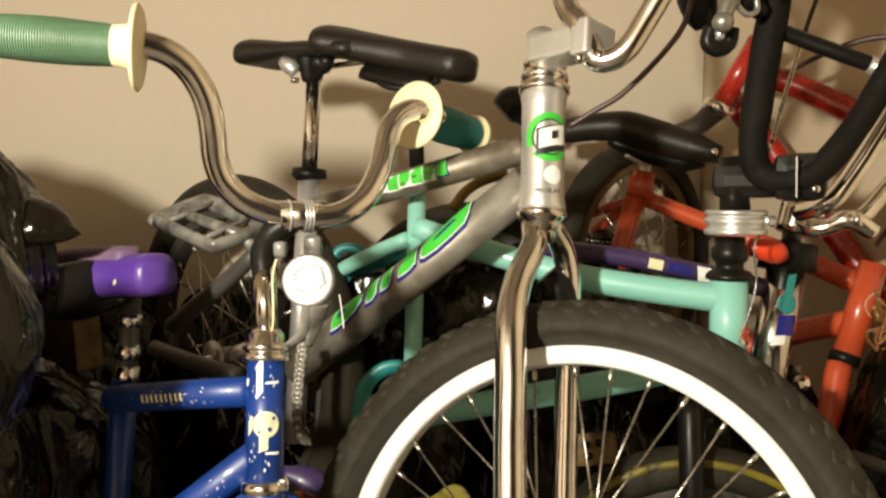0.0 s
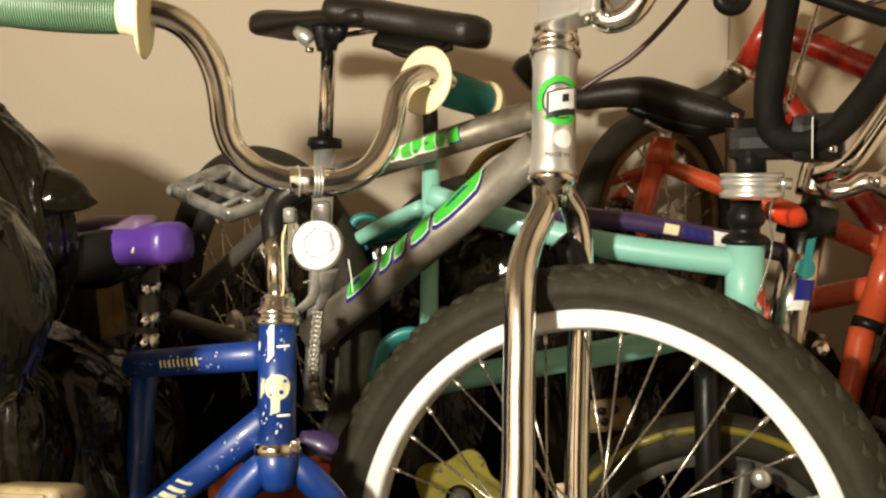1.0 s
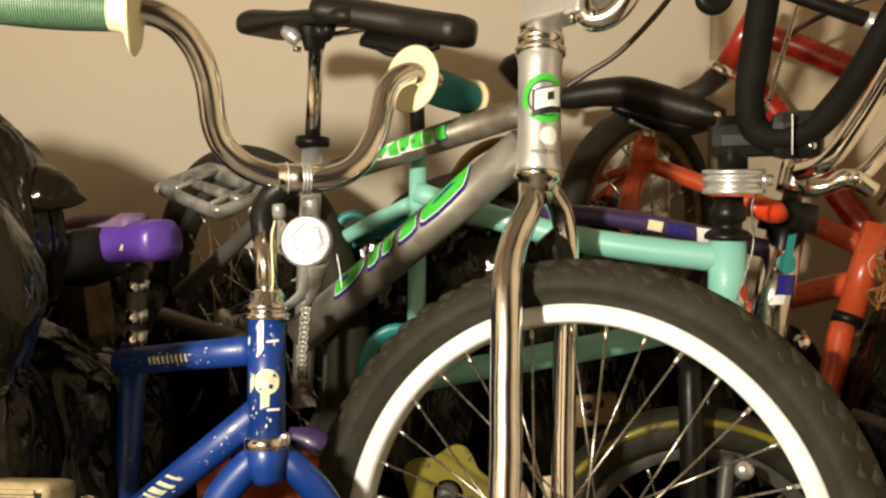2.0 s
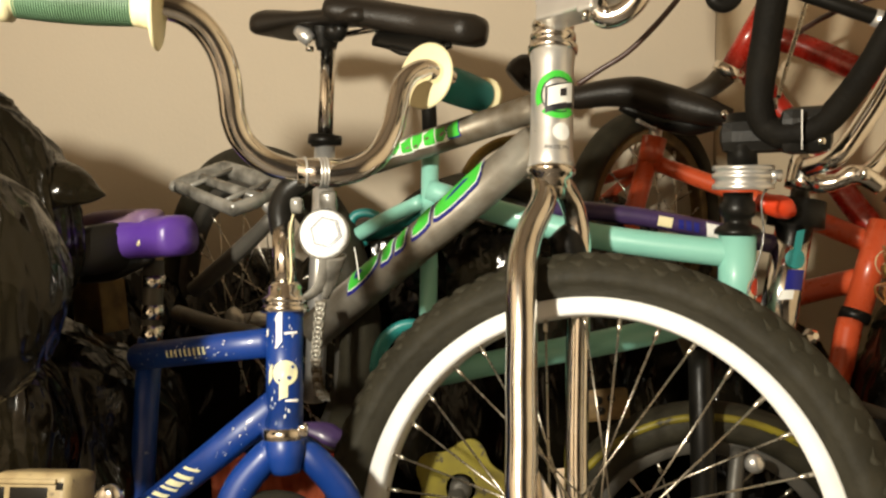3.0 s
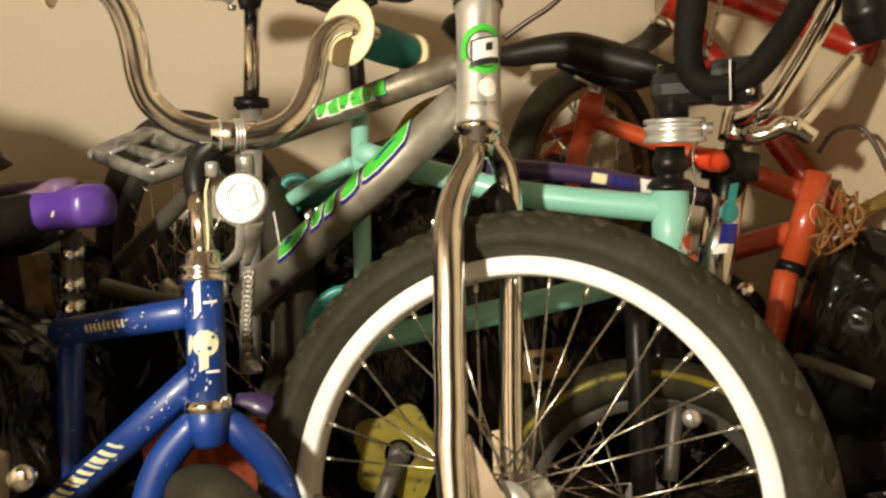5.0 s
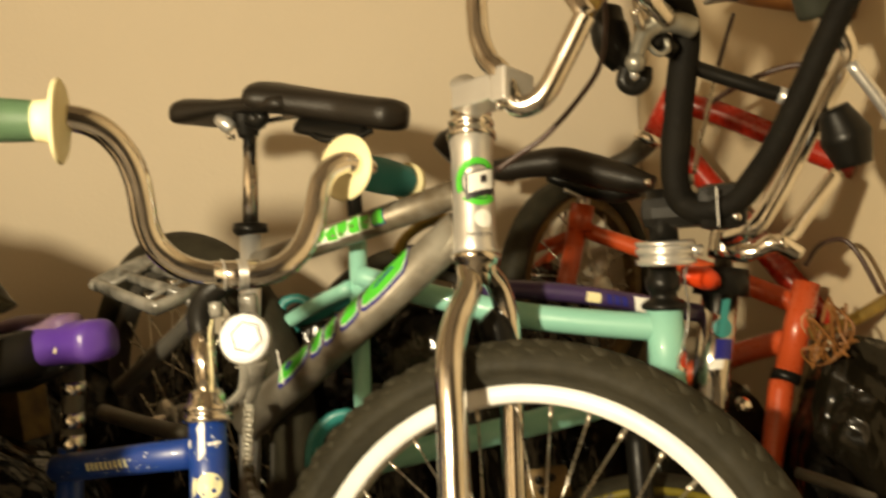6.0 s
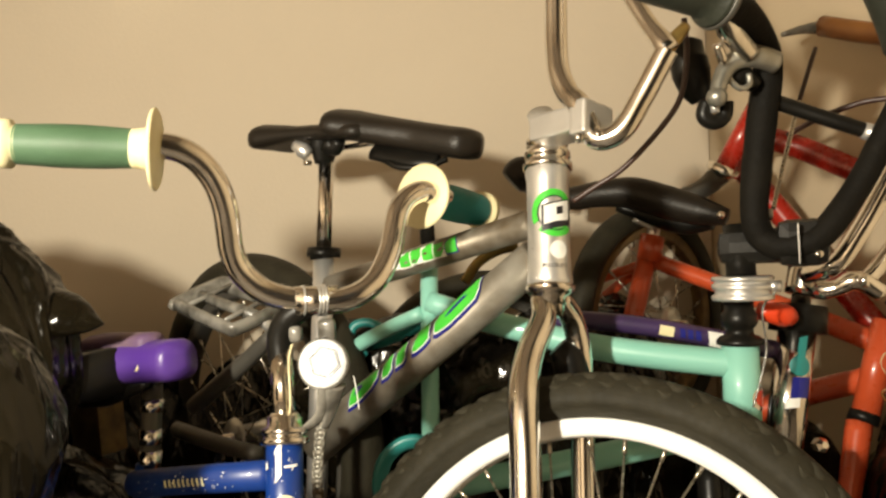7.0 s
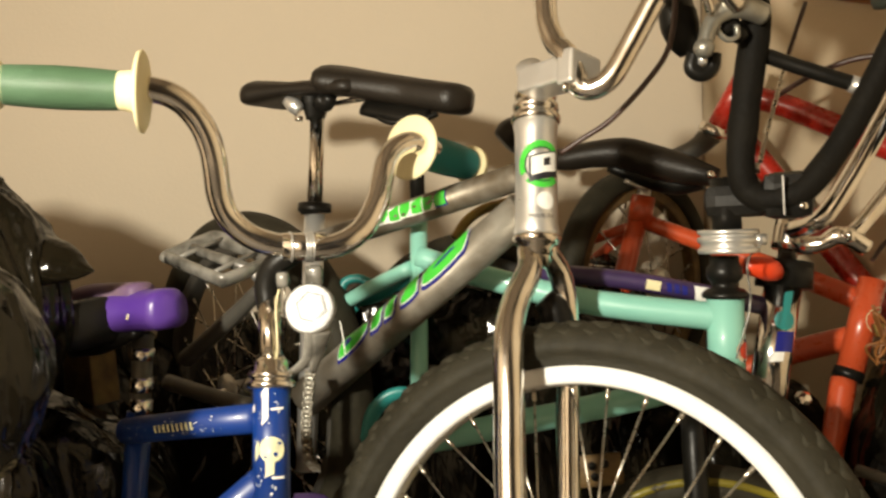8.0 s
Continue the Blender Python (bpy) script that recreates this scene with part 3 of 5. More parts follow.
# stem and handlebar
part("quill", sweep([H1 + HA * 0.030, (0.098, 0.794, 0.732)], 0.0125, 18, 1), ALLOY, bmx)
stem = part("stem", block(frame_of((0.119, 0.773, 0.716), Vector((0.150, 0.745, 0.718)) - Vector((0.102, 0.789, 0.712)), HA), 0.058, 0.034, 0.024, 0.003), ALLOY, bmx, "square-cut silver stem", smooth=False)
part("stem_clamp", block(frame_of((0.142, 0.749, 0.717), Vector((0.150, 0.745, 0.718)) - Vector((0.102, 0.789, 0.712)), HA), 0.018, 0.042, 0.032, 0.003), ALLOY, stem, smooth=False)
for q in ((0.129, 0.730, 0.701), (0.146, 0.731, 0.703)):
    part("bolt", lathe(q, FRONT, [(0.004, -0.006), (0.004, 0.004), (0.002, 0.005)], 8), CHROME, stem)
part("handlebar", sweep([(0.1210, 0.800, 0.9100), (0.1180, 0.790, 0.8650), (0.1160, 0.785, 0.8250), (0.1150, 0.779, 0.7920), (0.1160, 0.770, 0.7660), (0.1230, 0.760, 0.7450), (0.1320, 0.747, 0.7310), (0.1410, 0.740, 0.7040), (0.1540, 0.735, 0.7000), (0.1690, 0.730, 0.7090), (0.1840, 0.727, 0.7330), (0.1970, 0.723, 0.7560), (0.2030, 0.721, 0.7670), (0.2060, 0.720, 0.7720)], [0.0108] * 7 + [0.0104] * 7, 18, 8), CHROME, bmx, "chrome handlebar with a crossbar")
part("crossbar", sweep([(0.1430, 0.790, 0.9340), (0.1650, 0.772, 0.8670), (0.1810, 0.750, 0.8270), (0.1930, 0.735, 0.7980), (0.2030, 0.722, 0.7780), (0.2060, 0.720, 0.7710)], [0.0095, 0.0090, 0.0082, 0.0080, 0.0098, 0.0104], 16, 6), CHROME, bmx)
part("bar_end", sweep([(0.2060, 0.727, 0.7730), (0.2160, 0.730, 0.7840), (0.2250, 0.735, 0.7940)], [0.0070, 0.0065, 0.0050], 12, 4), BRASS, bmx, "tarnished end of the crossbar")
part("brake_cable", sweep([(0.127, 0.797, 0.647), (0.148, 0.790, 0.660), (0.174, 0.784, 0.676), (0.206, 0.779, 0.708), (0.226, 0.773, 0.737), (0.232, 0.767, 0.773), (0.229, 0.759, 0.807)], 0.0027, 10, 8), CABLE, bmx, "dark brown brake cable")


# ---- blue child's bicycle ----
blue = thing("childs_bicycle", (-0.15, 0.72, 0.0), "scratched blue child's bicycle with chrome handlebar and purple saddle", "bicycle")
B0, B1 = Vector((-0.131, 0.656, 0.349)), Vector((-0.133, 0.678, 0.448))
BA = (B1 - B0).normalized()
bhead = part("head_tube", sweep([B0, B1], 0.0157, 24, 1), BLUE, blue, "scratched blue head tube with worn stickers")
part("headset_cup", lathe(B1, BA, [(0.0165, -0.001), (0.0205, 0.0), (0.0212, 0.004), (0.0185, 0.006), (0.0172, 0.008), (0.0200, 0.009), (0.0200, 0.012), (0.0150, 0.015), (0.0145, 0.022), (0.011, 0.026)]), CHROME, blue)
part("headset_ring", lathe(B0, -BA, [(0.0150, -0.004), (0.0185, -0.003), (0.0188, 0.006), (0.0150, 0.008)]), CHROME, blue)
part("ring_bolt", block(frame_of((-0.113, 0.649, 0.353), (1, 0, 0), (0, 0, 1)), 0.008, 0.008, 0.011, 0.002), CHROME, blue)
part("quill", sweep([B1 + BA * 0.015, (-0.138, 0.698, 0.524)], 0.0100, 18, 1), CHROME, blue, "chrome stem")
part("stem_neck", sweep([(-0.138, 0.697, 0.514), (-0.139, 0.700, 0.536), (-0.130, 0.698, 0.553), (-0.112, 0.697, 0.564)], [0.0105, 0.0120, 0.0115, 0.010], 16, 6), BLACK, blue)
part("bar_clamp", sweep([(-0.123, 0.692, 0.568), (-0.088, 0.708, 0.567)], 0.0129, 20, 1), CHROME, blue, "chrome clamp with grooved rings")
for x in (501, 528, 534, 540):
    c = Vector((-0.123, 0.692, 0.568)).lerp(Vector((-0.088, 0.708, 0.567)), (x - 485) / 80)
    part("clamp_ring", lathe(c, Vector((-0.088, 0.708, 0.567)) - Vector((-0.123, 0.692, 0.568)), [(0.0118, -0.001), (0.0139, -0.0008), (0.0139, 0.0008), (0.0118, 0.001)]), ALLOY, blue)
bar = part("handlebar", sweep([(-0.2130, 0.634, 0.7020), (-0.1980, 0.642, 0.6980), (-0.1860, 0.650, 0.6890), (-0.1760, 0.657, 0.6730), (-0.1710, 0.663, 0.6540), (-0.1700, 0.668, 0.6350), (-0.1700, 0.673, 0.6160), (-0.1650, 0.678, 0.5970), (-0.1510, 0.684, 0.5810), (-0.1330, 0.690, 0.5720), (-0.1140, 0.697, 0.5680), (-0.0900, 0.703, 0.5660), (-0.0700, 0.710, 0.5710), (-0.0550, 0.722, 0.5830), (-0.0450, 0.736, 0.6040), (-0.0410, 0.748, 0.6250), (-0.0370, 0.757, 0.6440), (-0.0290, 0.767, 0.6560), (-0.0170, 0.778, 0.6620), (-0.0070, 0.790, 0.6590), (-0.0010, 0.800, 0.6540)][:-1] + [(0.012, 0.843, 0.653)],
                        0.0107, 20, 6), CHROME, blue, "curved chrome high-rise handlebar")


def grip(inner, outer, r, parent, dark):
    """A ribbed grip with a wide flange at its inner end and a collar at its outer end."""
    inner, outer = Vector(inner), Vector(outer)
    ax = outer - inner
    n = ax.length
    prof = []
    k = 46
    for i in range(k):
        for u, q in ((0.02, 0.915), (0.34, 0.915), (0.42, 1.0), (0.94, 1.0)):
            t = (i + u) / k
            prof.append((r * (1 + 0.10 * math.sin(math.pi * t)) * q, 0.016 + t * (n - 0.024)))
    g = part("grip", lathe(inner, ax, prof, 44), TEAL if dark else GREEN, parent, "dark teal rubber grip" if dark else "ribbed faded green rubber grip", smooth=False)
    f = 0.0325
    part("flange", lathe(inner, ax, [(0.0095, -0.002), (f * 0.93, -0.0025), (f, -0.001), (f * 0.97, 0.001), (r * 1.1, 0.0045), (r * 1.02, 0.012), (r * 0.98, 0.017), (0.0095, 0.017)], 40), CREAM, g, "cream rubber flange")
    part("collar", lathe(outer, ax, [(0.008, -0.010), (r * 0.96, -0.010), (r * 0.96, -0.005), (r * 1.22, -0.004), (r * 1.22, 0.003), (0.004, 0.004)], 28), CREAM, g, "cream rubber end collar")
    return g


grip((-0.207, 0.614, 0.696), (-0.312, 0.589, 0.703), 0.0153, blue, False)
grip((-0.018, 0.794, 0.658), (0.036, 0.879, 0.643), 0.0168, blue, True)

refl = part("reflector", lathe((-0.096, 0.675, 0.516), Vector((-0.016, -0.972, 0.234)), [(0.0205, -0.010), (0.0222, -0.004), (0.0222, 0.0), (0.0212, 0.0012)], 40), CLEAR, blue, "round clear reflector with hexagon pattern")
rn = Vector((-0.016, -0.972, 0.234)).normalized()
part("lens", lathe(Vector((-0.096, 0.675, 0.516)), rn, [(0.0203, 0.0008), (0.0203, 0.0018), (0.0125, 0.0022)], 40), LENS, refl)
part("hexagon", lathe(Vector((-0.094, 0.675, 0.517)), rn, [(0.0118, 0.0016), (0.0118, 0.0027), (0.0104, 0.0036), (0.0020, 0.0038)], 6), LENS, refl, smooth=False)
part("hexagon_line", lathe(Vector((-0.094, 0.675, 0.517)), rn, [(0.0146, 0.0020), (0.0146, 0.0027), (0.0122, 0.0027), (0.0122, 0.0020)], 6, closed=True), DECAL_BLACK, refl, smooth=False)
part("bracket", sweep([(-0.092, 0.677, 0.497), (-0.100, 0.680, 0.473), (-0.115, 0.681, 0.460), (-0.127, 0.679, 0.454)], [0.011, 0.007, 0.005, 0.004], 12, 6, flat=0.4), CLEAR, refl, "milky plastic bracket")
part("bracket", sweep([(-0.086, 0.677, 0.497), (-0.092, 0.683, 0.477), (-0.099, 0.685, 0.459)], [0.010, 0.007, 0.004], 12, 6, flat=0.4), CLEAR, refl, "milky plastic bracket")
part("clip", block(frame_of((-0.122, 0.689, 0.540), (1, 0, 0), (0, 0, 1)), 0.011, 0.012, 0.014, 0.004), CLEAR, refl)
part("clip", block(frame_of((-0.095, 0.691, 0.542), (1, 0, 0), (0, 0, 1)), 0.015, 0.012, 0.020, 0.004), CLEAR, refl)
part("wire", sweep([(-0.071, 0.679, 0.504), (-0.069, 0.678, 0.492), (-0.067, 0.676, 0.476)], 0.0005, 8, 4), DECAL_WHITE, refl)
part("cable", sweep([(-0.123, 0.679, 0.533), (-0.126, 0.677, 0.517), (-0.125, 0.673, 0.484), (-0.130, 0.679, 0.464)], 0.0009, 8, 6), CREAM, blue)

BT0, BT1 = (-0.146, 0.676, 0.422), (-0.320, 0.793, 0.381)
part("top_tube", sweep([BT0, BT1], [0.0128, 0.0136], 18, 1), BLUE, blue, "blue tube with scratched cream writing")
BD0, BD1 = (-0.138, 0.662, 0.371), (-0.363, 0.774, 0.185)
part("down_tube", sweep([BD0, BD1], 0.0144, 18, 1), BLUE, blue, "blue tube with worn cream writing")
part("seat_tube", sweep([(-0.310, 0.800, 0.399), (-0.325, 0.791, 0.231), (-0.330, 0.783, 0.168)], 0.0125, 18, 1), BLUE, blue)
part("chain_stay", sweep([(-0.329, 0.787, 0.197), (-0.362, 0.815, 0.233), (-0.382, 0.833, 0.256)], 0.011, 12, 4), BLUE, blue)
part("seat_post", sweep([(-0.309, 0.798, 0.383), (-0.306, 0.810, 0.479)], 0.0102, 18, 1), GREY, blue)
for y0, y1 in ((498, 520), (552, 578), (590, 622)):
    part("post_band", sweep([(Vector((-0.308, 0.797, 0.384))).lerp(Vector((-0.305, 0.809, 0.479)), (640 - yy) / 170) for yy in (y1, y0)], 0.0114, 18, 1), CHROME, blue, "chrome band on the seat post")
psad = part("saddle", saddle_mesh((-0.3790, 0.840, 0.4960), (-0.2600, 0.785, 0.5070), (0, 0, 1), 0.090, 0.042, 0.0, 0.052, 0.004), PURPLE, blue, "shiny purple vinyl saddle")
part("saddle_top", saddle_mesh((-0.3760, 0.835, 0.5190), (-0.2950, 0.800, 0.5220), (0, 0, 1), 0.070, 0.022, 0.0, 0.035, 0.0), MAUVE, psad, "dusty mauve saddle top")
# Added black piece puts the shade over the saddle's rear into its colour.
part("saddle_rear_shade", saddle_mesh((-0.4090, 0.830, 0.4870), (-0.3320, 0.785, 0.4960), (0, 0, 1), 0.11, 0.050, 0.0, 0.10, 0.0), BLACK, psad, "black piece standing in for shade on the saddle rear")
part("saddle_skirt", sweep([(-0.3850, 0.830, 0.4720), (-0.3470, 0.815, 0.4750), (-0.3030, 0.800, 0.4860)], [0.024, 0.022, 0.012], 16, 6, flat=0.5), BLACK, psad)
part("crease", sweep([(-0.305, 0.779, 0.503), (-0.308, 0.778, 0.497)], 0.0016, 8, 2), CREAM, psad)
part("fork_crown", sweep([B0 - BA * 0.006, (-0.129, 0.649, 0.333), (-0.128, 0.647, 0.317)], [0.0165, 0.0165, 0.012], 18, 4), BLUE, blue)
part("fork_leg", sweep([(-0.132, 0.659, 0.340), (-0.147, 0.652, 0.328), (-0.166, 0.644, 0.306), (-0.177, 0.635, 0.280), (-0.181, 0.626, 0.251), (-0.180, 0.605, 0.200)], [0.011, 0.0135, 0.0140, 0.0135, 0.012, 0.010], 18, 6), BLUE, blue)
part("fork_leg", sweep([(-0.128, 0.664, 0.338), (-0.107, 0.662, 0.322), (-0.088, 0.664, 0.298), (-0.075, 0.664, 0.271), (-0.066, 0.651, 0.237), (-0.062, 0.634, 0.182)], [0.011, 0.0130, 0.0130, 0.0125, 0.011, 0.010], 18, 6), BLUE, blue)
BW = frame_of((-0.115, 0.611, 0.158), (0.55, -0.62, 0), (0, 0, 1))
wheel_parts(blue, BW, 0.152, 0.024, 0.118, 0.024, GREY, 20, tread=False)

# worn writing on the blue tubes, too rubbed to read
bl = (Vector(BT1) - Vector(BT0)).length
stickers("worn_writing", BT0, BT1, 0.0138, [(bl * (0.36 + 0.035 * k), bl * (0.375 + 0.035 * k), -0.003, 0.004, 0.001) for k in range(9)], DECAL_CREAM, blue, "rubbed cream bars of lost writing", lift=0.0008)
stickers("worn_writing", BD0, BD1, 0.0144, [(bl * (0.50 + 0.062 * k), bl * (0.522 + 0.062 * k + 0.012 * (k % 3)), -0.003 - 0.001 * (k % 2), 0.009, 0.016) for k in range(11)], DECAL_CREAM, blue, "rubbed cream bars of lost writing", lift=0.0009)
stickers("worn_sticker", B0, B1, 0.0157, [arc(0.050, 0.004, 0.0, 0.0105, 0, 360), (0.028, 0.043, -0.001, 0.006, 0.002), (0.040, 0.052, -0.011, -0.007, 0.006)], DECAL_CREAM, bhead, "torn cream sticker", lift=0.0008)
stickers("worn_spot", B0, B1, 0.0157, [arc(0.046, 0.007, 0.0, 0.0018, 0, 360), arc(0.055, 0.010, 0.0, 0.0014, 0, 360), arc(0.044, -0.001, 0.0, 0.0012, 0, 360)], BLUE, bhead, "", lift=0.0011)
stickers("worn_sticker", B0, B1, 0.0157, [(0.070, 0.098, -0.004, 0.001, 0.006), (0.026, 0.028, 0.004, 0.015, 0), (0.082, 0.084, 0.003, 0.014, 0.001), (0.080, 0.086, -0.015, -0.012, 0.002)], DECAL_WHITE, bhead, "white scratches and torn sticker", lift=0.0008)

srnd = random.Random(7)
for q0, q1, rad, lo, hi, n in ((BT0, BT1, 0.0132, 0.18, 0.90, 34), (B0, B1, 0.0157, 0.04, 0.95, 30), (BD0, BD1, 0.0144, 0.04, 0.75, 22)):
    span = (Vector(q1) - Vector(q0)).length
    for _ in range(n):
        at0 = srnd.uniform(lo, hi) * span
        side0 = srnd.uniform(-0.6, 0.6) * rad
        stickers("scratch", q0, q1, rad, [(at0, at0 + srnd.uniform(0.0004, 0.0030), side0, side0 + srnd.uniform(0.0004, 0.0014), srnd.uniform(-0.003, 0.003))], DECAL_WHITE, blue, "", lift=0.0007)

# cream pedal beside the blue bicycle
pf0 = frame_of((-0.3230, 0.614, 0.3030), (1, -0.10, 0.04), (0, 0.30, 1))
ped = part("pedal_body", block(pf0, 0.068, 0.042, 0.048, 0.007), PEDAL, blue, "scuffed cream plastic pedal")
# No slots are cut: black plates on the face give their dark insides.
for x, z, w, h in ((0.000, 0.007, 0.034, 0.010), (-0.027, 0.007, 0.010, 0.010), (0.000, -0.012, 0.034, 0.009), (0.027, 0.013, 0.006, 0.006)):
    part("pedal_slot_shade", block(pf0 @ pose(x, -0.0208, z), w, 0.002, h, 0.0008), BLACK, ped)
for z in (0.0165, -0.002):
    part("pedal_rib", block(pf0 @ pose(-0.002, -0.022, z), 0.054, 0.004, 0.004, 0.001), PEDAL, ped)
part("pedal_axle", sweep([(-0.267, 0.593, 0.312), (-0.260, 0.601, 0.312)], 0.006, 12, 1), CHROME, ped)
part("axle_nut", lathe((-0.252, 0.585, 0.319), FRONT, [(0.010, -0.004), (0.010, 0.004), (0.004, 0.007)], 16), CHROME, blue)


# ---- mint bicycle ----
mint = thing("mint_bicycle", (0.2, 0.85, 0.0), "pale mint green bicycle with black foam-covered handlebar", "bicycle")
M1, M0 = Vector((0.2904, 0.8396, 0.4983)), Vector((0.2904, 0.8365, 0.3995))
MA = (M1 - M0).normalized()
part("head_tube", sweep([M0, M1], 0.0183, 24, 1), MINT, mint)
stickers("badge", M0, M1, 0.0183, [arc(0.046, 0.016, 0.0, 0.0120, 0, 360)], CHROME, mint, "small round badge", lift=0.0008)
stickers("badge_face", M0, M1, 0.0183, [arc(0.046, 0.017, 0.0, 0.0085, 0, 360)], RED_PLASTIC, mint, "", lift=0.0012)
part("headset_cup", lathe(M1, MA, [(0.018, -0.001), (0.0228, 0.0), (0.0228, 0.004), (0.019, 0.008), (0.0135, 0.010), (0.0135, 0.016), (0.016, 0.018), (0.018, 0.022), (0.018, 0.030), (0.0145, 0.034), (0.0145, 0.042)]), BLACK, mint)
part("lock_nut", lathe(M1 + MA * 0.019, MA, [(0.0155, 0), (0.0155, 0.006), (0.012, 0.007)], 6), CHROME, mint, smooth=False)
part("rotor", lathe((0.2914, 0.8273, 0.5437), MA, [(0.013, 0), (0.0285, 0), (0.0295, 0.001), (0.0295, 0.0045), (0.0285, 0.0055), (0.0265, 0.006), (0.0265, 0.010), (0.0285, 0.0105), (0.0295, 0.012), (0.0295, 0.016), (0.0265, 0.017),
                                           (0.0265, 0.0185), (0.0295, 0.019), (0.0295, 0.0225), (0.0285, 0.0235), (0.013, 0.0235)], 40), ALLOY, mint, "stacked silver cable rotor rings")
part("rotor_bolt", sweep([(0.3120, 0.8129, 0.5581), (0.3233, 0.8139, 0.5570)], [0.004, 0.006], 12, 1), ALLOY, mint)
part("steerer", sweep([(0.2914, 0.8304, 0.5673), (0.2904, 0.8365, 0.6178)], 0.0143, 18, 1), BLACK, mint)
mstem = part("stem", block(frame_of((0.3130, 0.8314, 0.5962), Vector((0.3645, 0.8087, 0.5982)) - Vector((0.2842, 0.8335, 0.5962)), (0, 0, 1)), 0.085, 0.040, 0.034, 0.012), BLACK, mint, "black clamp stem", smooth=False)
part("stem_clamp", block(frame_of((0.3419, 0.8036, 0.5993), Vector((0.3645, 0.8087, 0.5982)) - Vector((0.2842, 0.8335, 0.5962)), (0, 0, 1)), 0.046, 0.062, 0.044, 0.011), BLACK, mstem, smooth=False)
part("stem_gap", block(frame_of((0.3264, 0.7675, 0.5993), Vector((0.3645, 0.8087, 0.5982)) - Vector((0.2842, 0.8335, 0.5962)), (0, 0, 1)), 0.0008, 0.010, 0.036, 0), ALLOY, mstem, smooth=False)
for p in ((0.3450, 0.7737, 0.6096), (0.3450, 0.7717, 0.5890)):
    part("bolt", lathe(p, FRONT, [(0.004, -0.004), (0.004, 0.003), (0.002, 0.004)], 8), CHROME, mstem)
part("handlebar", sweep([(0.2358, 0.6697, 0.8032), (0.2687, 0.7212, 0.8022), (0.2976, 0.7727, 0.7909), (0.3130, 0.7974, 0.7661), (0.3079, 0.8036, 0.7188)][:-1] + [(0.3079, 0.8036, 0.7188), (0.3007, 0.8026, 0.6652), (0.2976, 0.8015, 0.6271), (0.3048, 0.8015, 0.6044), (0.3213, 0.7892, 0.5962), (0.3480, 0.7778, 0.6044), (0.3810, 0.7799, 0.6436), (0.4078, 0.7809, 0.6899), (0.4335, 0.7747, 0.7445), (0.4572, 0.7675, 0.7929)],
                        [0.0125, 0.0130, 0.0135, 0.0140, 0.0142, 0.0142, 0.0131, 0.0131, 0.0131, 0.0127, 0.0122, 0.0122, 0.0122, 0.0122], 20, 8, wobble=0.05), FOAM, mint, "black foam-covered handlebar")
mgrip = part("grip", lathe((0.2347, 0.6697, 0.8022), Vector((0.1472, 0.6182, 0.8207)) - Vector((0.2347, 0.6697, 0.8022)), [(0.010, -0.002), (0.0245, -0.002), (0.0258, 0.001), (0.0245, 0.004), (0.0205, 0.006), (0.0205, 0.020), (0.0220, 0.060), (0.0220, 0.110), (0.0190, 0.125)], 36), GRIP, mint, "dark grey-green rubber grip")
part("flange", lathe((0.2368, 0.6717, 0.8022), Vector((0.1472, 0.6182, 0.8207)) - Vector((0.2347, 0.6697, 0.8022)), [(0.012, -0.004), (0.0262, -0.004), (0.0272, -0.001), (0.0262, 0.002), (0.012, 0.002)], 36), GREY, mgrip, "dull grey grip flange")
part("crossbar", sweep([(0.3140, 0.8067, 0.7373), (0.3419, 0.8036, 0.7249), (0.3748, 0.7964, 0.7105), (0.4181, 0.7902, 0.6930)], 0.0073, 14, 4), BLACK, mint)
part("crossbar_ferrule", sweep([(0.3954, 0.7912, 0.7012), (0.4109, 0.7902, 0.6951)], 0.0080, 14, 1), ALLOY, mint)
part("adjuster", sweep([(0.3192, 0.8304, 0.6219), (0.3202, 0.8314, 0.6322)], 0.0042, 12, 1), ALLOY, mint)
part("brake_cable", sweep([(0.3223, 0.8242, 0.6322), (0.3305, 0.8304, 0.6590), (0.3408, 0.8365, 0.6899), (0.3511, 0.8448, 0.7188), (0.3594, 0.8510, 0.7393)], 0.0022, 10, 6), SPOKE, mint, "bare steel brake cable")
part("brake_cable", sweep([(0.3583, 0.8510, 0.7373), (0.3686, 0.8582, 0.7630), (0.3831, 0.8705, 0.7950)], 0.0024, 10, 4), CABLE, mint)
part("brake_cable", sweep([(0.3244, 0.8190, 0.5612), (0.3171, 0.8118, 0.5509), (0.3048, 0.8098, 0.5354), (0.3058, 0.8046, 0.4983), (0.2976, 0.8005, 0.4674), (0.2893, 0.7964, 0.4437)], 0.0010, 8, 6), CLEAR, mint)
MT = [(0.2914, 0.8396, 0.4777), (0.2038, 0.8582, 0.4870), (0.1317, 0.8767, 0.4983), (0.0370, 0.8994, 0.5231), (-0.0289, 0.9148, 0.5447)]
part("top_tube", sweep(MT, [0.0146, 0.0140, 0.0137, 0.0130, 0.0120], 20, 6), MINT, mint)
part("down_tube", sweep([(0.2862, 0.8427, 0.4200), (0.1966, 0.8767, 0.3861), (0.0092, 0.9107, 0.3407), (-0.0568, 0.9210, 0.3222)], 0.0140, 18, 4), MINT, mint)
part("seat_tube", sweep([(-0.0275, 0.9240, 0.5960), (-0.0320, 0.9097, 0.4005), (-0.0362, 0.9035, 0.3181)], 0.0100, 18, 1), MINT, mint)
part("seat_post", sweep([(-0.0275, 0.924, 0.590), (-0.030, 0.924, 0.697)], 0.0085, 16, 1), BLACK, mint)
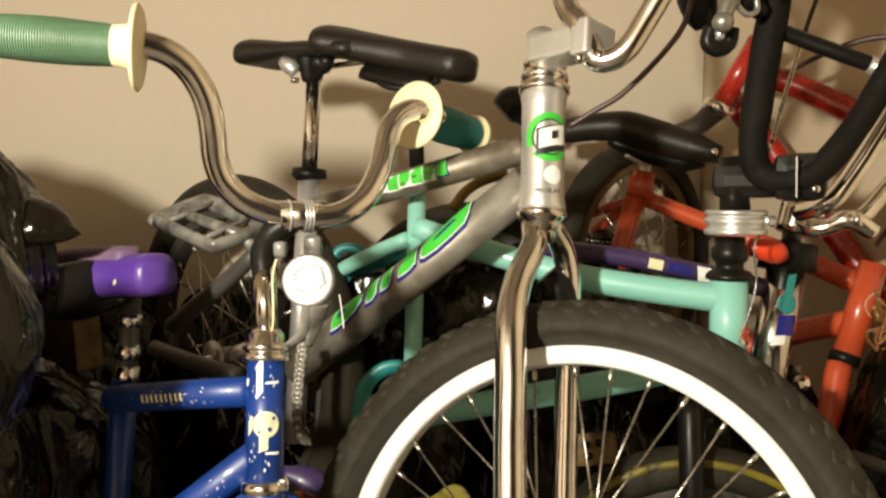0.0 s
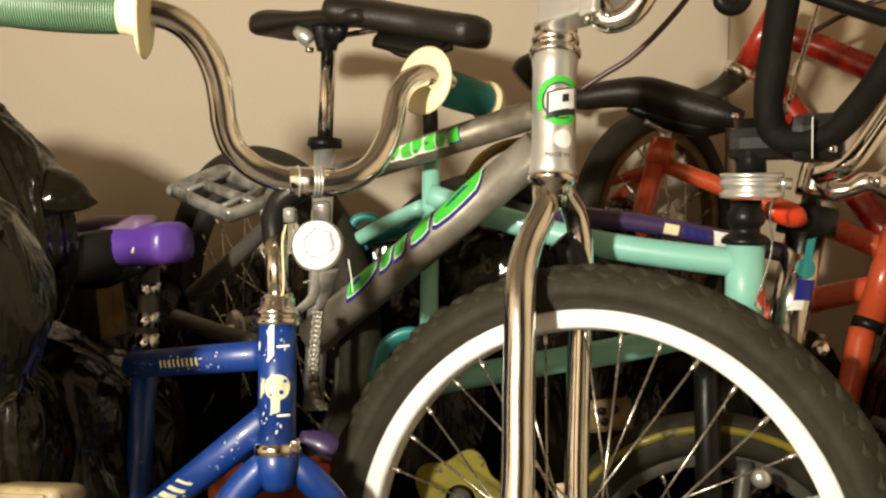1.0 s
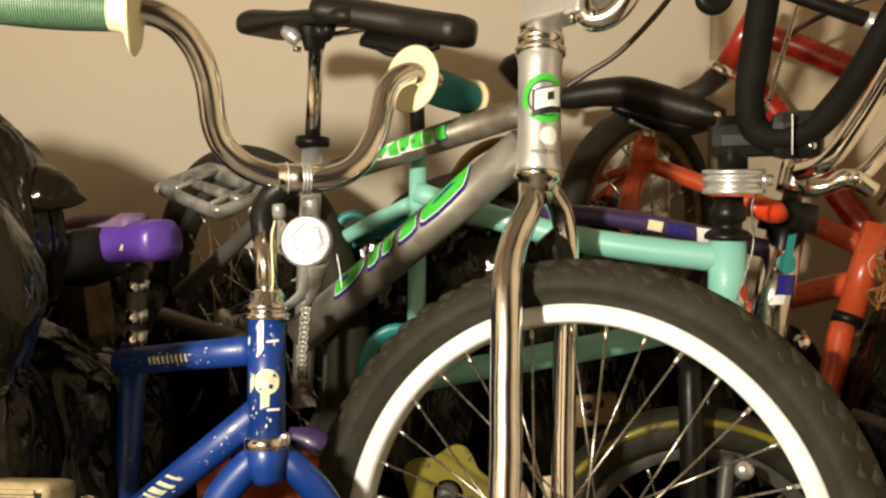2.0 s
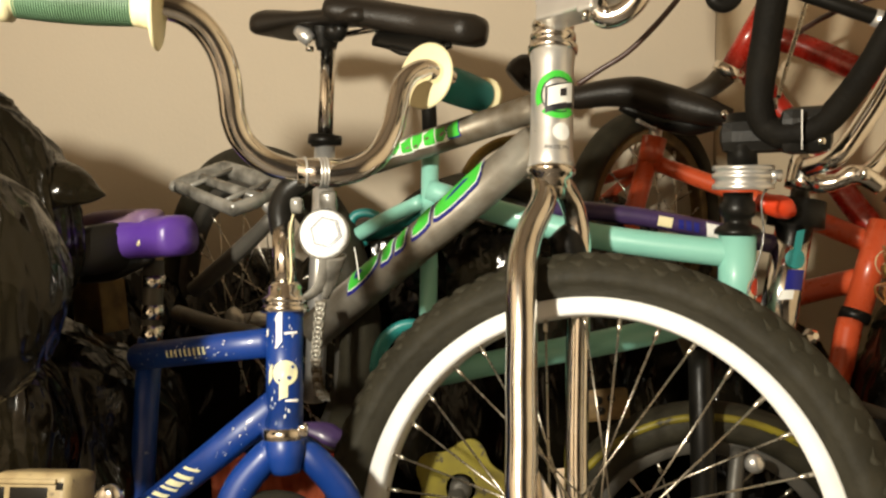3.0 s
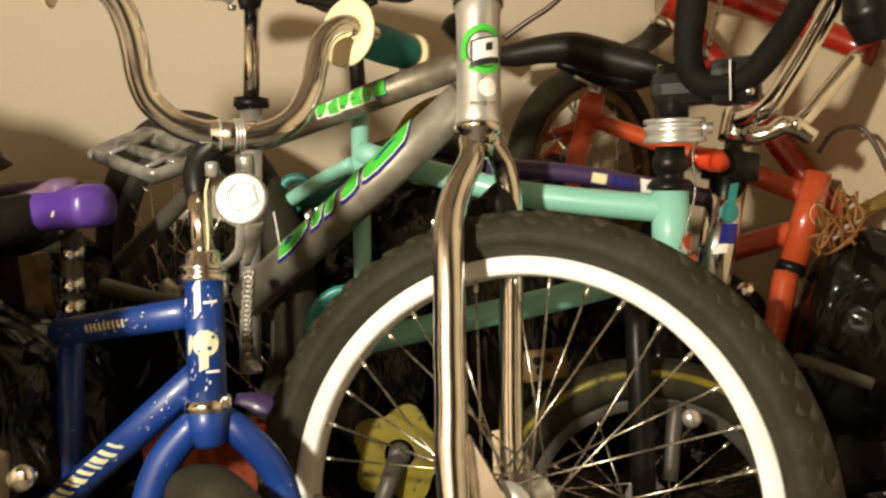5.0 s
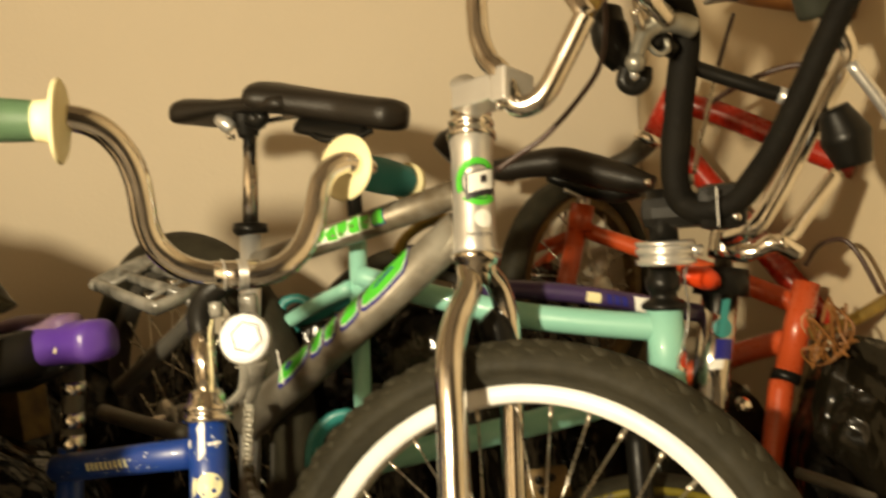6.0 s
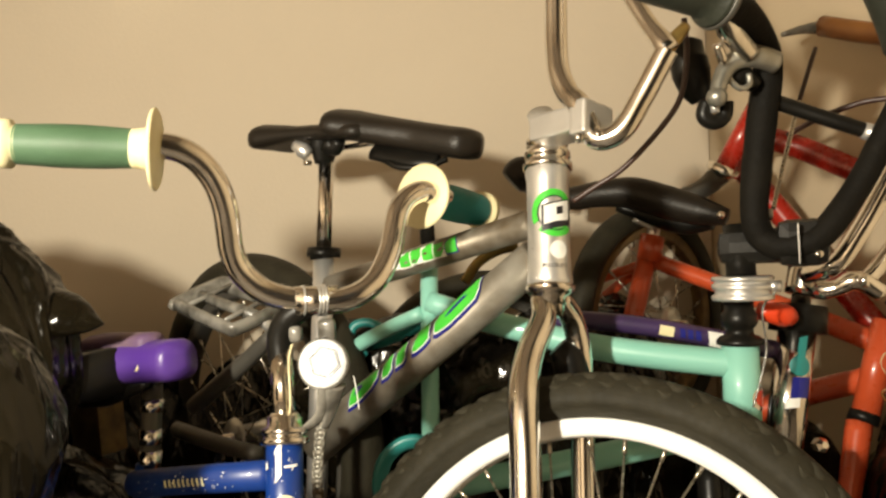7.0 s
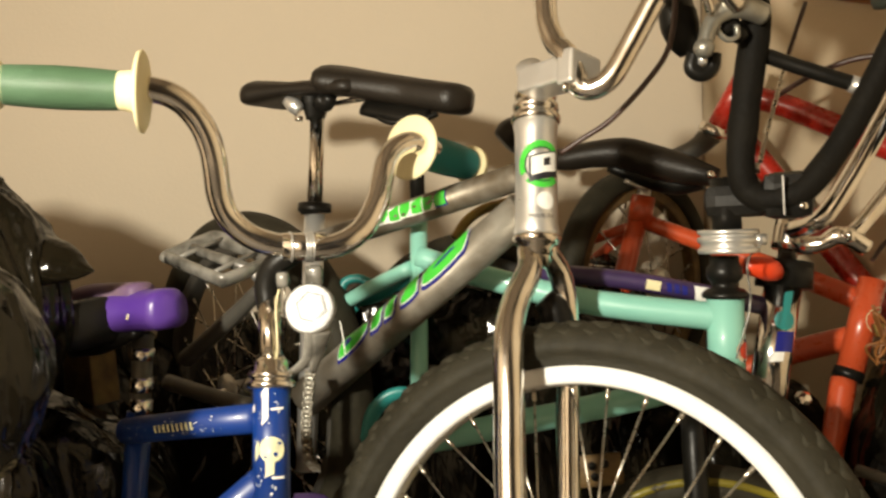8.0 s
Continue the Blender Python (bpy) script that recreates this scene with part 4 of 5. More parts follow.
part("post_collar", sweep([(-0.0275, 0.9235, 0.5900), (-0.0275, 0.9245, 0.6000)], 0.0133, 18, 1), TEAL, mint)
msad = part("saddle", saddle_mesh((-0.141, 1.000, 0.755), (0.036, 0.914, 0.716), (0, 0, 1), 0.125, 0.036, 0.0, 0.060, 0.008), VINYL, mint, "black vinyl saddle with stitched edge")
part("saddle_base", sweep([(-0.089, 0.948, 0.718), (-0.036, 0.924, 0.705), (-0.011, 0.917, 0.703)], [0.012, 0.016, 0.010], 14, 6, flat=0.6), BLACK, msad)
part("rail", sweep([(-0.069, 0.921, 0.703), (-0.053, 0.913, 0.696), (-0.022, 0.907, 0.696), (-0.001, 0.909, 0.703)], 0.0036, 10, 6), BLACK, msad)
part("seat_stay", sweep([(-0.0372, 0.9128, 0.5313), (-0.0825, 0.9509, 0.5107), (-0.1422, 0.9962, 0.4777), (-0.2143, 1.0374, 0.4242)], 0.0088, 14, 4), MINT, mint)
part("seat_stay", sweep([(-0.0351, 0.9292, 0.5210), (-0.0650, 0.9694, 0.5025), (-0.1062, 1.0086, 0.4849), (-0.1752, 1.0611, 0.4427)], 0.0071, 14, 4), TEAL, mint)
part("chain_guard", sweep([(-0.0825, 0.8747, 0.3263), (-0.0866, 0.8777, 0.3510), (-0.0794, 0.8808, 0.3768), (-0.0609, 0.8839, 0.3922), (-0.0413, 0.8860, 0.3933), (-0.0289, 0.8850, 0.3789), (-0.0073, 0.8850, 0.3624)], 0.0095, 14, 8, flat=0.7), TEAL, mint, "dark teal chain guard")
part("rack_loop", sweep([(-0.1165, 0.9890, 0.4736), (-0.1330, 0.9900, 0.4942), (-0.1299, 0.9921, 0.5107), (-0.1134, 0.9941, 0.5148), (-0.0959, 0.9941, 0.5076)], 0.0055, 12, 6), TEAL, mint)
part("pale_cable", sweep([(0.1245, 0.8335, 0.5189), (0.1286, 0.8314, 0.4973), (0.1317, 0.8293, 0.4788)], 0.0022, 8, 4), DECAL_WHITE, mint)


# ---- purple bicycle with a chrome head tube ----
purple = thing("purple_bicycle", (0.3, 0.95, 0.0), "purple bicycle with chrome head tube and chrome stem", "bicycle")
part("top_tube", sweep([(0.109, 0.896, 0.524), (0.197, 0.892, 0.514), (0.285, 0.888, 0.496), (0.346, 0.900, 0.481)], 0.0101, 16, 4), PURPLE_DIM, purple, "chipped dark purple tube with worn stickers")
pq0, pq1 = (0.197, 0.892, 0.514), (0.285, 0.888, 0.496)
pl = (Vector(pq1) - Vector(pq0)).length
stickers("sticker", pq0, pq1, 0.0104, [(0.25 * pl, 0.42 * pl, -0.004, 0.006, 0)], CREAM, purple, "", lift=0.0012)
stickers("sticker", pq0, pq1, 0.0104, [(k * pl, (k + 0.06) * pl, -0.004, 0.005, 0.002) for k in (0.48, 0.57, 0.66)], DECAL_BLUE, purple, "", lift=0.0012)
stickers("sticker", pq0, pq1, 0.0104, [(0.80 * pl, 0.98 * pl, -0.006, 0.009, 0.004)], DECAL_WHITE, purple, "", lift=0.0013)
PW = frame_of((0.022, 1.210, 0.378), (1, 0.15, 0), (0, 0, 1))
wheel_parts(purple, PW, 0.186, 0.024, 0.150, 0.026, GREY, 24, tread=False)
C1, C0 = (0.368, 0.904, 0.505), (0.335, 0.867, 0.368)
ch = part("head_tube", sweep([C0, C1], 0.0194, 24, 1), CHROME, purple, "chrome head tube with green and blue stickers")
cl = (Vector(C1) - Vector(C0)).length
stickers("sticker", C0, C1, 0.0194, [arc(0.70 * cl, 0.000, 0.0, 0.0105, 0, 360), (0.72 * cl, 0.90 * cl, -0.004, 0.004, 0.004)], TEAL, ch, "teal sticker", lift=0.0009)
stickers("sticker", C0, C1, 0.0194, [(0.46 * cl, 0.61 * cl, -0.006, 0.013, 0.004)], DECAL_BLUE, ch, "blue sticker", lift=0.0009)
stickers("sticker", C0, C1, 0.0194, [(0.38 * cl, 0.45 * cl, -0.010, 0.004, 0.004)], DECAL_WHITE, ch, "pale sticker", lift=0.0009)
part("headset_cup", sweep([(0.368, 0.904, 0.500), (0.372, 0.908, 0.528)], [0.0300, 0.0285], 24, 1), BLACK, purple)
part("red_collar", sweep([(0.315, 0.860, 0.529), (0.339, 0.861, 0.524), (0.352, 0.879, 0.519)], [0.009, 0.0125, 0.009], 16, 4), RED_PLASTIC, purple, "orange-red plastic sleeve")
part("quill", sweep([(0.372, 0.907, 0.525), (0.382, 0.914, 0.575)], 0.0101, 18, 1), CHROME, purple)
cst = part("stem", sweep([(0.371, 0.900, 0.540), (0.379, 0.904, 0.567), (0.383, 0.905, 0.574)], [0.017, 0.0185, 0.014], 20, 4), CHROME, purple, "cast chrome stem")
part("stem_arm", sweep([(0.3770, 0.895, 0.5580), (0.3840, 0.878, 0.5470), (0.3970, 0.868, 0.5490), (0.4090, 0.862, 0.5560), (0.4220, 0.860, 0.5530), (0.4370, 0.860, 0.5430)], [0.011, 0.0105, 0.0085, 0.0105, 0.0100, 0.009], 18, 6), CHROME, cst)
part("stem_bolt", sweep([(0.4110, 0.848, 0.5560), (0.4180, 0.846, 0.5580)], [0.0060, 0.0075], 12, 1), CHROME, cst)
part("handlebar", sweep([(0.368, 0.873, 0.563), (0.385, 0.839, 0.575), (0.410, 0.832, 0.613), (0.437, 0.830, 0.662), (0.460, 0.828, 0.705), (0.477, 0.826, 0.737), (0.471, 0.822, 0.759), (0.452, 0.815, 0.785)], 0.0096, 18, 8), CHROME, purple, "tarnished chrome handlebar")
part("handlebar", sweep([(0.413, 0.866, 0.553), (0.430, 0.868, 0.561), (0.457, 0.882, 0.586), (0.496, 0.898, 0.625)], 0.0085, 16, 6), CHROME, purple, "tarnished chrome handlebar")
part("brake_hood", sweep([(0.450, 0.801, 0.686), (0.461, 0.800, 0.658), (0.468, 0.799, 0.630)], [0.0141, 0.0239, 0.0163], 18, 6), BLACK, purple, "black rubber brake hood")
part("grip", sweep([(0.3960, 0.790, 0.8790), (0.4190, 0.800, 0.8430), (0.4370, 0.810, 0.8100), (0.4480, 0.820, 0.7800)], [0.0200, 0.0215, 0.0215, 0.0190], 20, 6), GRIP, purple, "dark rubber grip")
part("lever_clamp", sweep([(0.470, 0.804, 0.728), (0.489, 0.802, 0.700), (0.511, 0.801, 0.666)], 0.0065, 14, 4), ALLOY, purple)


# ---- orange-red bicycle ----
orange = thing("red_bicycle", (0.3, 1.05, 0.0), "bright orange-red bicycle with a black saddle", "bicycle")
part("seat_tube", sweep([(0.2595, 1.1592, 0.5998), (0.2301, 1.1527, 0.4941), (0.2039, 1.1483, 0.3894)], 0.0140, 18, 1), ORANGE, orange)
part("seat_lug", sweep([(0.2606, 1.1548, 0.6042), (0.2529, 1.1505, 0.5704)], 0.0167, 18, 1), ORANGE, orange)
part("seat_post", sweep([(0.2584, 1.1581, 0.5889), (0.2660, 1.1636, 0.6303)], 0.0091, 14, 1), ALLOY, orange)
osad = part("saddle", sweep([(0.1211, 1.1668, 0.6609), (0.1559, 1.1559, 0.6609), (0.1930, 1.1450, 0.6652), (0.2333, 1.1341, 0.6641), (0.2737, 1.1123, 0.6489), (0.3107, 1.0905, 0.6358), (0.3412, 1.0742, 0.6260)], [0.010, 0.0165, 0.0185, 0.0215, 0.0225, 0.0190, 0.0110], 22, 6), VINYL, orange, "long black vinyl saddle")
part("saddle_tail", sweep([(0.0698, 1.1745, 0.6881), (0.0862, 1.1766, 0.6990), (0.1211, 1.1766, 0.6750)], [0.020, 0.026, 0.018], 16, 6), VINYL, osad)
part("saddle_base", sweep([(0.2115, 1.1450, 0.6467), (0.2638, 1.1396, 0.6292), (0.3009, 1.1232, 0.6205), (0.3292, 1.1014, 0.6205)], [0.006, 0.014, 0.016, 0.010], 14, 5), BLACK, osad)
part("rivet", lathe((0.3292, 1.0557, 0.6292), FRONT, [(0.005, -0.004), (0.005, 0.001), (0.002, 0.003)], 12), CHROME, osad)
part("rail", sweep([(0.2333, 1.1396, 0.6281), (0.2595, 1.1396, 0.6172), (0.2889, 1.1341, 0.6194)], 0.0035, 10, 4), ALLOY, osad)
part("top_tube", sweep([(0.2606, 1.1559, 0.5704), (0.3445, 1.1003, 0.5344), (0.4295, 1.0458, 0.4995), (0.4906, 1.0001, 0.4712)], [0.0112, 0.0120, 0.0132, 0.0132], 18, 4), ORANGE, orange)
part("seat_stay", sweep([(0.2540, 1.1647, 0.5671), (0.1995, 1.1865, 0.5486), (0.1418, 1.2072, 0.5279)], 0.0072, 14, 3), ORANGE, orange)
part("seat_stay", sweep([(0.2529, 1.1734, 0.5638), (0.2202, 1.1963, 0.5377), (0.1865, 1.2083, 0.5093)], 0.0072, 14, 3), ORANGE, orange)
O1, O0 = Vector((0.4982, 0.9946, 0.4974)), Vector((0.4655, 0.9783, 0.3916))
part("head_tube", sweep([O0, O1], 0.0158, 24, 1), ORANGE, orange, "glossy orange-red head tube")
part("headset_cup", sweep([(0.4655, 0.9794, 0.3938), (0.4611, 0.9772, 0.3829)], 0.0173, 24, 1), BLACK, orange)
part("fork_leg", sweep([(0.4579, 0.9772, 0.3829), (0.4437, 0.9608, 0.3371), (0.4306, 0.9456, 0.2957), (0.4099, 0.9238, 0.2118)], [0.0149, 0.0143, 0.0117, 0.0099], 18, 4), ORANGE, orange)
part("down_tube", sweep([(0.4775, 0.9935, 0.4298), (0.4491, 1.0186, 0.4178), (0.4045, 1.0415, 0.3992), (0.3249, 1.0775, 0.3578)], 0.0148, 18, 4), ORANGE, orange)
OW = frame_of((0.262, 1.225, 0.478), (0.72, 0.69, 0.05), (0, 0, 1))
wheel_parts(orange, OW, 0.172, 0.019, 0.141, 0.022, RUST, 28, tread=False)


ol = (O1 - O0).length
stickers("worn_writing", O0, O1, 0.0158, [arc(0.58 * ol, 0.012, 0.0150, 0.0160, 60, 300), (0.50 * ol, 0.56 * ol, 0.006, 0.018, 0.006), (0.64 * ol, 0.67 * ol, 0.008, 0.019, 0.005)], DECAL_CREAM, orange, "thin cream scrolled sticker", lift=0.0008)

# ---- dark red bicycle against the corner ----
red = thing("racing_bicycle", (0.5, 1.2, 0.0), "glossy dark red bicycle frame leaning in the corner", "bicycle")
part("head_tube", sweep([(0.391, 1.095, 0.771), (0.349, 1.109, 0.692)], 0.0133, 18, 1), RED, red)
part("fork_ring", lathe((0.348, 1.101, 0.693), Vector((0.348, 1.109, 0.686)) - Vector((0.391, 1.095, 0.771)), [(0.016, 0), (0.021, 0.001), (0.021, 0.012), (0.014, 0.016)]), CHROME, red)
part("fork_leg", sweep([(0.345, 1.109, 0.686), (0.324, 1.125, 0.666), (0.287, 1.149, 0.652), (0.232, 1.189, 0.634)], [0.016, 0.013, 0.011, 0.009], 14, 4), GREY, red)
part("top_tube", sweep([(0.376, 1.103, 0.736), (0.432, 1.079, 0.712), (0.491, 1.038, 0.674), (0.555, 0.980, 0.631)], 0.0149, 18, 3), RED, red)
part("down_tube", sweep([(0.374, 1.156, 0.705), (0.420, 1.124, 0.633), (0.485, 1.072, 0.526), (0.541, 1.021, 0.431)], 0.0160, 18, 3), RED, red)
part("brake_cable", sweep([(0.410, 1.044, 0.724), (0.425, 1.001, 0.735), (0.441, 0.959, 0.742), (0.466, 0.943, 0.748), (0.503, 0.919, 0.747)], 0.0034, 10, 6), CABLE, red)
part("upper_tube", sweep([(0.471, 1.092, 0.865), (0.502, 1.050, 0.846), (0.527, 1.016, 0.832), (0.553, 0.966, 0.813)], 0.0130, 16, 3), OCHRE, red, "dull ochre tube")
part("upper_lug", sweep([(0.420, 1.089, 0.856), (0.449, 1.091, 0.862), (0.478, 1.092, 0.863)], [0.003, 0.006, 0.010], 14, 4), CLEAR, red)

# brake lever on the mint handlebar
lever = part("brake_lever", sweep([(0.3130, 0.7747, 0.7651), (0.2955, 0.7675, 0.7702), (0.2780, 0.7644, 0.7692), (0.2656, 0.7624, 0.7600), (0.2595, 0.7603, 0.7486), (0.2564, 0.7583, 0.7383)], [0.010, 0.0105, 0.0095, 0.0080, 0.0075, 0.007], 16, 6), DULL, mint, "polished brake lever with ball end")
part("lever_ball", lathe((0.2553, 0.7572, 0.7342), (0, 0, 1), [(0.002, -0.0095), (0.0065, -0.007), (0.0092, -0.0025), (0.0095, 0.001), (0.0075, 0.006), (0.003, 0.009)], 20), DULL, lever)
part("lever_body", sweep([(0.2533, 0.7212, 0.8022), (0.2626, 0.7366, 0.7909), (0.2749, 0.7500, 0.7806), (0.2862, 0.7603, 0.7713)], [0.009, 0.0115, 0.0105, 0.009], 16, 4), CHROME, lever, "polished lever clamp")
part("clamp_screw", sweep([(0.2533, 0.7438, 0.7795), (0.2564, 0.7459, 0.7713), (0.2605, 0.7500, 0.7641)], 0.0045, 10, 2), CHROME, lever)
part("spring_loop", sweep([(0.2893, 0.7675, 0.7661), (0.2739, 0.7644, 0.7600), (0.2687, 0.7644, 0.7517), (0.2780, 0.7665, 0.7424), (0.2873, 0.7686, 0.7455), (0.2873, 0.7696, 0.7558)], 0.0028, 8, 5), DULL, lever)
part("second_lever", sweep([(0.2450, 0.8015, 0.7960), (0.2409, 0.8015, 0.7795), (0.2430, 0.8015, 0.7641), (0.2471, 0.8015, 0.7486), (0.2512, 0.8015, 0.7373)], [0.010, 0.018, 0.0185, 0.0150, 0.009], 16, 6), BLACK, mint, "black plastic lever hood")
part("lever_hook", sweep([(0.2522, 0.7830, 0.7342), (0.2492, 0.7830, 0.7208), (0.2584, 0.7830, 0.7146), (0.2677, 0.7830, 0.7198), (0.2698, 0.7830, 0.7332)], 0.0072, 12, 6), BLACK, mint)
part("lever_stud", sweep([(0.2584, 0.7778, 0.7321), (0.2584, 0.7778, 0.7229)], 0.0045, 10, 1), ALLOY, mint)
part("lever_arm", sweep([(0.2759, 0.7758, 0.7497), (0.2821, 0.7768, 0.7579), (0.2965, 0.7861, 0.7476)], [0.006, 0.009, 0.008], 12, 4), BLACK, mint)


# ---- grey bicycle at the back ----
grey = thing("old_bicycle", (-0.3, 1.15, 0.0), "old grey bicycle with milky plastic pedals and black tyres", "bicycle")
GW = frame_of((-0.288, 1.097, 0.360), (0.75, -0.62, 0), (0, 0, 1))
wheel_parts(grey, GW, 0.245, 0.026, 0.200, 0.028, GREY, 32, tread=False)
part("crank_arm", sweep([(-0.191, 0.864, 0.522), (-0.235, 0.890, 0.486), (-0.312, 0.930, 0.429)], [0.008, 0.0095, 0.010], 14, 3), GREY, grey, "dull grey crank arm")
part("stay", sweep([(-0.218, 0.871, 0.387), (-0.273, 0.910, 0.389), (-0.346, 0.958, 0.397)], 0.0094, 14, 3), GREY, grey)
pf = frame_of((-0.246, 0.880, 0.550), Vector((-0.195, 0.847, 0.531)) - Vector((-0.296, 0.912, 0.557)), (0, -0.4, 1))
pedal = part("pedal", sweep([pf @ Vector(p) for p in ((-0.052, -0.030, 0.0), (0.035, -0.034, 0.0), (0.050, -0.028, 0.0), (0.052, 0.024, 0.0), (0.038, 0.034, 0.0), (-0.045, 0.034, 0.0), (-0.056, 0.024, 0), (-0.056, -0.026, 0), (-0.05, -0.030, 0))], 0.0062, 10, 5, flat=1.6), CLEAR, grey, "milky plastic cage pedal")
part("pedal_bar", sweep([pf @ Vector((-0.05, 0.0, 0)), pf @ Vector((0.055, 0.0, 0))], 0.0065, 12, 2), CLEAR, pedal)
for x in (-0.036, 0.03):
    part("pedal_rib", sweep([pf @ Vector((x, -0.032, 0.004)), pf @ Vector((x, 0.032, 0.004))], 0.0028, 8, 2), CLEAR, pedal)
part("pedal_axle", sweep([pf @ Vector((0.05, 0, 0)), (-0.193, 0.863, 0.523)], 0.006, 12, 1), ALLOY, pedal)

# bicycle chain hanging down beside the silver seat tube
chain = thing("bicycle_chain", (-0.154, 0.879, 0.413), "rusty bicycle chain hanging beside the blue head tube", "chain")
path = spline([(-0.139, 0.839, 0.428), (-0.142, 0.835, 0.398), (-0.144, 0.831, 0.369), (-0.141, 0.828, 0.340), (-0.135, 0.835, 0.325)], 6)
for i in range(len(path) - 1):
    a, b = path[i], path[i + 1]
    w = 0.0030 if i % 2 else 0.0045
    bm = bmesh.new()
    for sgn in (-1, 1):
        block(frame_of((a + b) / 2 + Vector((sgn * w, 0, 0)), b - a, (0, -1, 0)), (b - a).length * 1.25, 0.0012, 0.0075, 0.0004, bm)
    sweep([a - Vector((w + 0.001, 0, 0)), a + Vector((w + 0.001, 0, 0))], 0.0033, 8, 1, bm)
    part("link", bm, DULL if i % 2 else RAW, chain)


# ---- bags and dark clutter ----
def bag(centre, size, seed, label, rough=0.2, fine=5):
    ob = part("bin_bag", lump((0, 0, 0), size, seed, rough, sub=fine), BAG, None)
    ob.matrix_basis = Matrix.Translation(centre)
    return tagged(ob, label, "bag", "filled black bags")


heap_bag = bag((-0.5720, 0.740, 0.5230), (0.228, 0.11, 0.176), 1, "glossy creased black plastic bag on top of the heap", 0.02, 6)
part("tied_corner", sweep([(-0.3800, 0.740, 0.5630), (-0.3520, 0.740, 0.5570), (-0.3330, 0.740, 0.5510), (-0.3190, 0.740, 0.5490)], [0.030, 0.024, 0.012, 0.001], 14, 5, flat=0.6), BAG, heap_bag, "pointed corner of black film")
# Unseen bag left of the view, added to cast shadow on the wall.
bag((-0.6500, 0.860, 0.5150), (0.16, 0.11, 0.17), 5, "unseen black plastic bag added to shade the wall", 0.05, 6)
bag((-0.650, 0.80, 0.24), (0.190, 0.13, 0.240), 6, "black plastic bag standing on the floor", 0.08)
bag((-0.3130, 0.520, 0.4960), (0.070, 0.060, 0.086), 7, "glossy creased black plastic bag beside the blue bicycle", 0.04, 6)
bag((-0.4310, 0.720, 0.3140), (0.080, 0.06, 0.110), 2, "glossy creased black plastic bag beside the blue bicycle", 0.06, 6)
bag((-0.460, 0.838, 0.272), (0.16, 0.14, 0.15), 9, "glossy creased black plastic bag beside the blue bicycle")
bag((-0.62, 0.85, 0.16), (0.26, 0.26, 0.20), 4, "black plastic bag lying on the floor", 0.15)
for k, (x, y, z, w, h) in enumerate(((-0.62, 1.20, 0.22, 0.22, 0.28), (-0.34, 1.22, 0.19, 0.19, 0.24), (-0.10, 1.20, 0.22, 0.19, 0.31), (0.14, 1.20, 0.21, 0.19, 0.31), (0.42, 1.18, 0.13, 0.20, 0.21), (0.70, 1.00, 0.11, 0.18, 0.16),
                                     (-0.22, 0.98, 0.05, 0.20, 0.13), (0.10, 0.98, 0.05, 0.22, 0.13), (0.40, 0.95, 0.05, 0.20, 0.12))):
    bag((x, y, z), (w, 0.15, h), 20 + k, "black plastic bag behind the heap of bicycles")

# small wheel with a yellow stripe, behind the spokes of the silver bicycle
small = thing("small_bicycle", (0.276, 0.879, 0.140), "small black bicycle with yellow-striped tyre and yellow sprocket", "bicycle")
SW = frame_of((0.280, 0.895, 0.129), (1, -0.12, 0), (0, 0, 1))
wheel_parts(small, SW, 0.182, 0.026, 0.140, 0.026, GREY, 20, tread=False)
so, sa = SW.translation, SW.to_3x3() @ Vector((0, -1, 0))
part("tyre_stripe", lathe(so, sa, [(0.1655, 0.0238), (0.1725, 0.0205), (0.1727, 0.0222), (0.1657, 0.0256)], 96, closed=True), YELLOW, small, "yellow stripe on the tyre wall")
part("fork_leg", sweep([(0.263, 0.873, 0.369), (0.260, 0.847, 0.304), (0.262, 0.829, 0.165)], 0.0128, 16, 3), BLACK, small, "glossy black fork leg")
part("fork_bolt", lathe((0.312, 0.836, 0.260), FRONT, [(0.010, -0.004), (0.010, 0.001), (0.007, 0.005), (0.002, 0.007)], 18), ALLOY, small)
sp = (0.007, 0.839, 0.228)
sproc = bmesh.new()
fr = frame_of(sp, (1, 0, 0.05), (0, 0.12, 1))
rings = []
for yy in (-0.002, 0.002):
    outer = [sproc.verts.new(fr @ Vector((math.cos(a) * r0, yy, math.sin(a) * r0))) for a, r0 in ((2 * math.pi * k / 72, 0.048 + 0.006 * math.cos(5 * 2 * math.pi * k / 72)) for k in range(72))]
    inner = [sproc.verts.new(fr @ Vector((math.cos(a) * 0.016, yy, math.sin(a) * 0.016))) for a in (2 * math.pi * k / 72 for k in range(72))]
    rings.append((outer, inner))
ring_bridge(sproc, [rings[0][1], rings[0][0], rings[1][0], rings[1][1]], True)
part("sprocket", sproc, YELLOW, small, "yellow painted sprocket plate", smooth=False)
part("crank_bolt", lathe(sp, FRONT, [(0.012, -0.01), (0.012, 0.008), (0.006, 0.011)], 18), GREY, small)
part("crank_arm", sweep([sp, (-0.015, 0.797, 0.179)], [0.011, 0.008], 14, 2), GREY, small)
part("guard_plate", block(frame_of((0.166, 0.893, 0.305), (1, 0, 0.1), (0, 0.2, 1)), 0.050, 0.004, 0.034, 0.004), RUST, small, "rusty plate with drilled holes")
# Black discs on the solid plate paint the darkness of its drilled holes.
for x, y in ((1045, 688), (1068, 684), (1050, 708)):
    part("hole_shade", lathe(Vector((0.165, 0.887, 0.307)) + Vector(((x - 1058) * 0.0006, 0, (695 - y) * 0.0006)), FRONT, [(0.0045, -0.001), (0.0045, 0.001)], 14), BLACK, small)
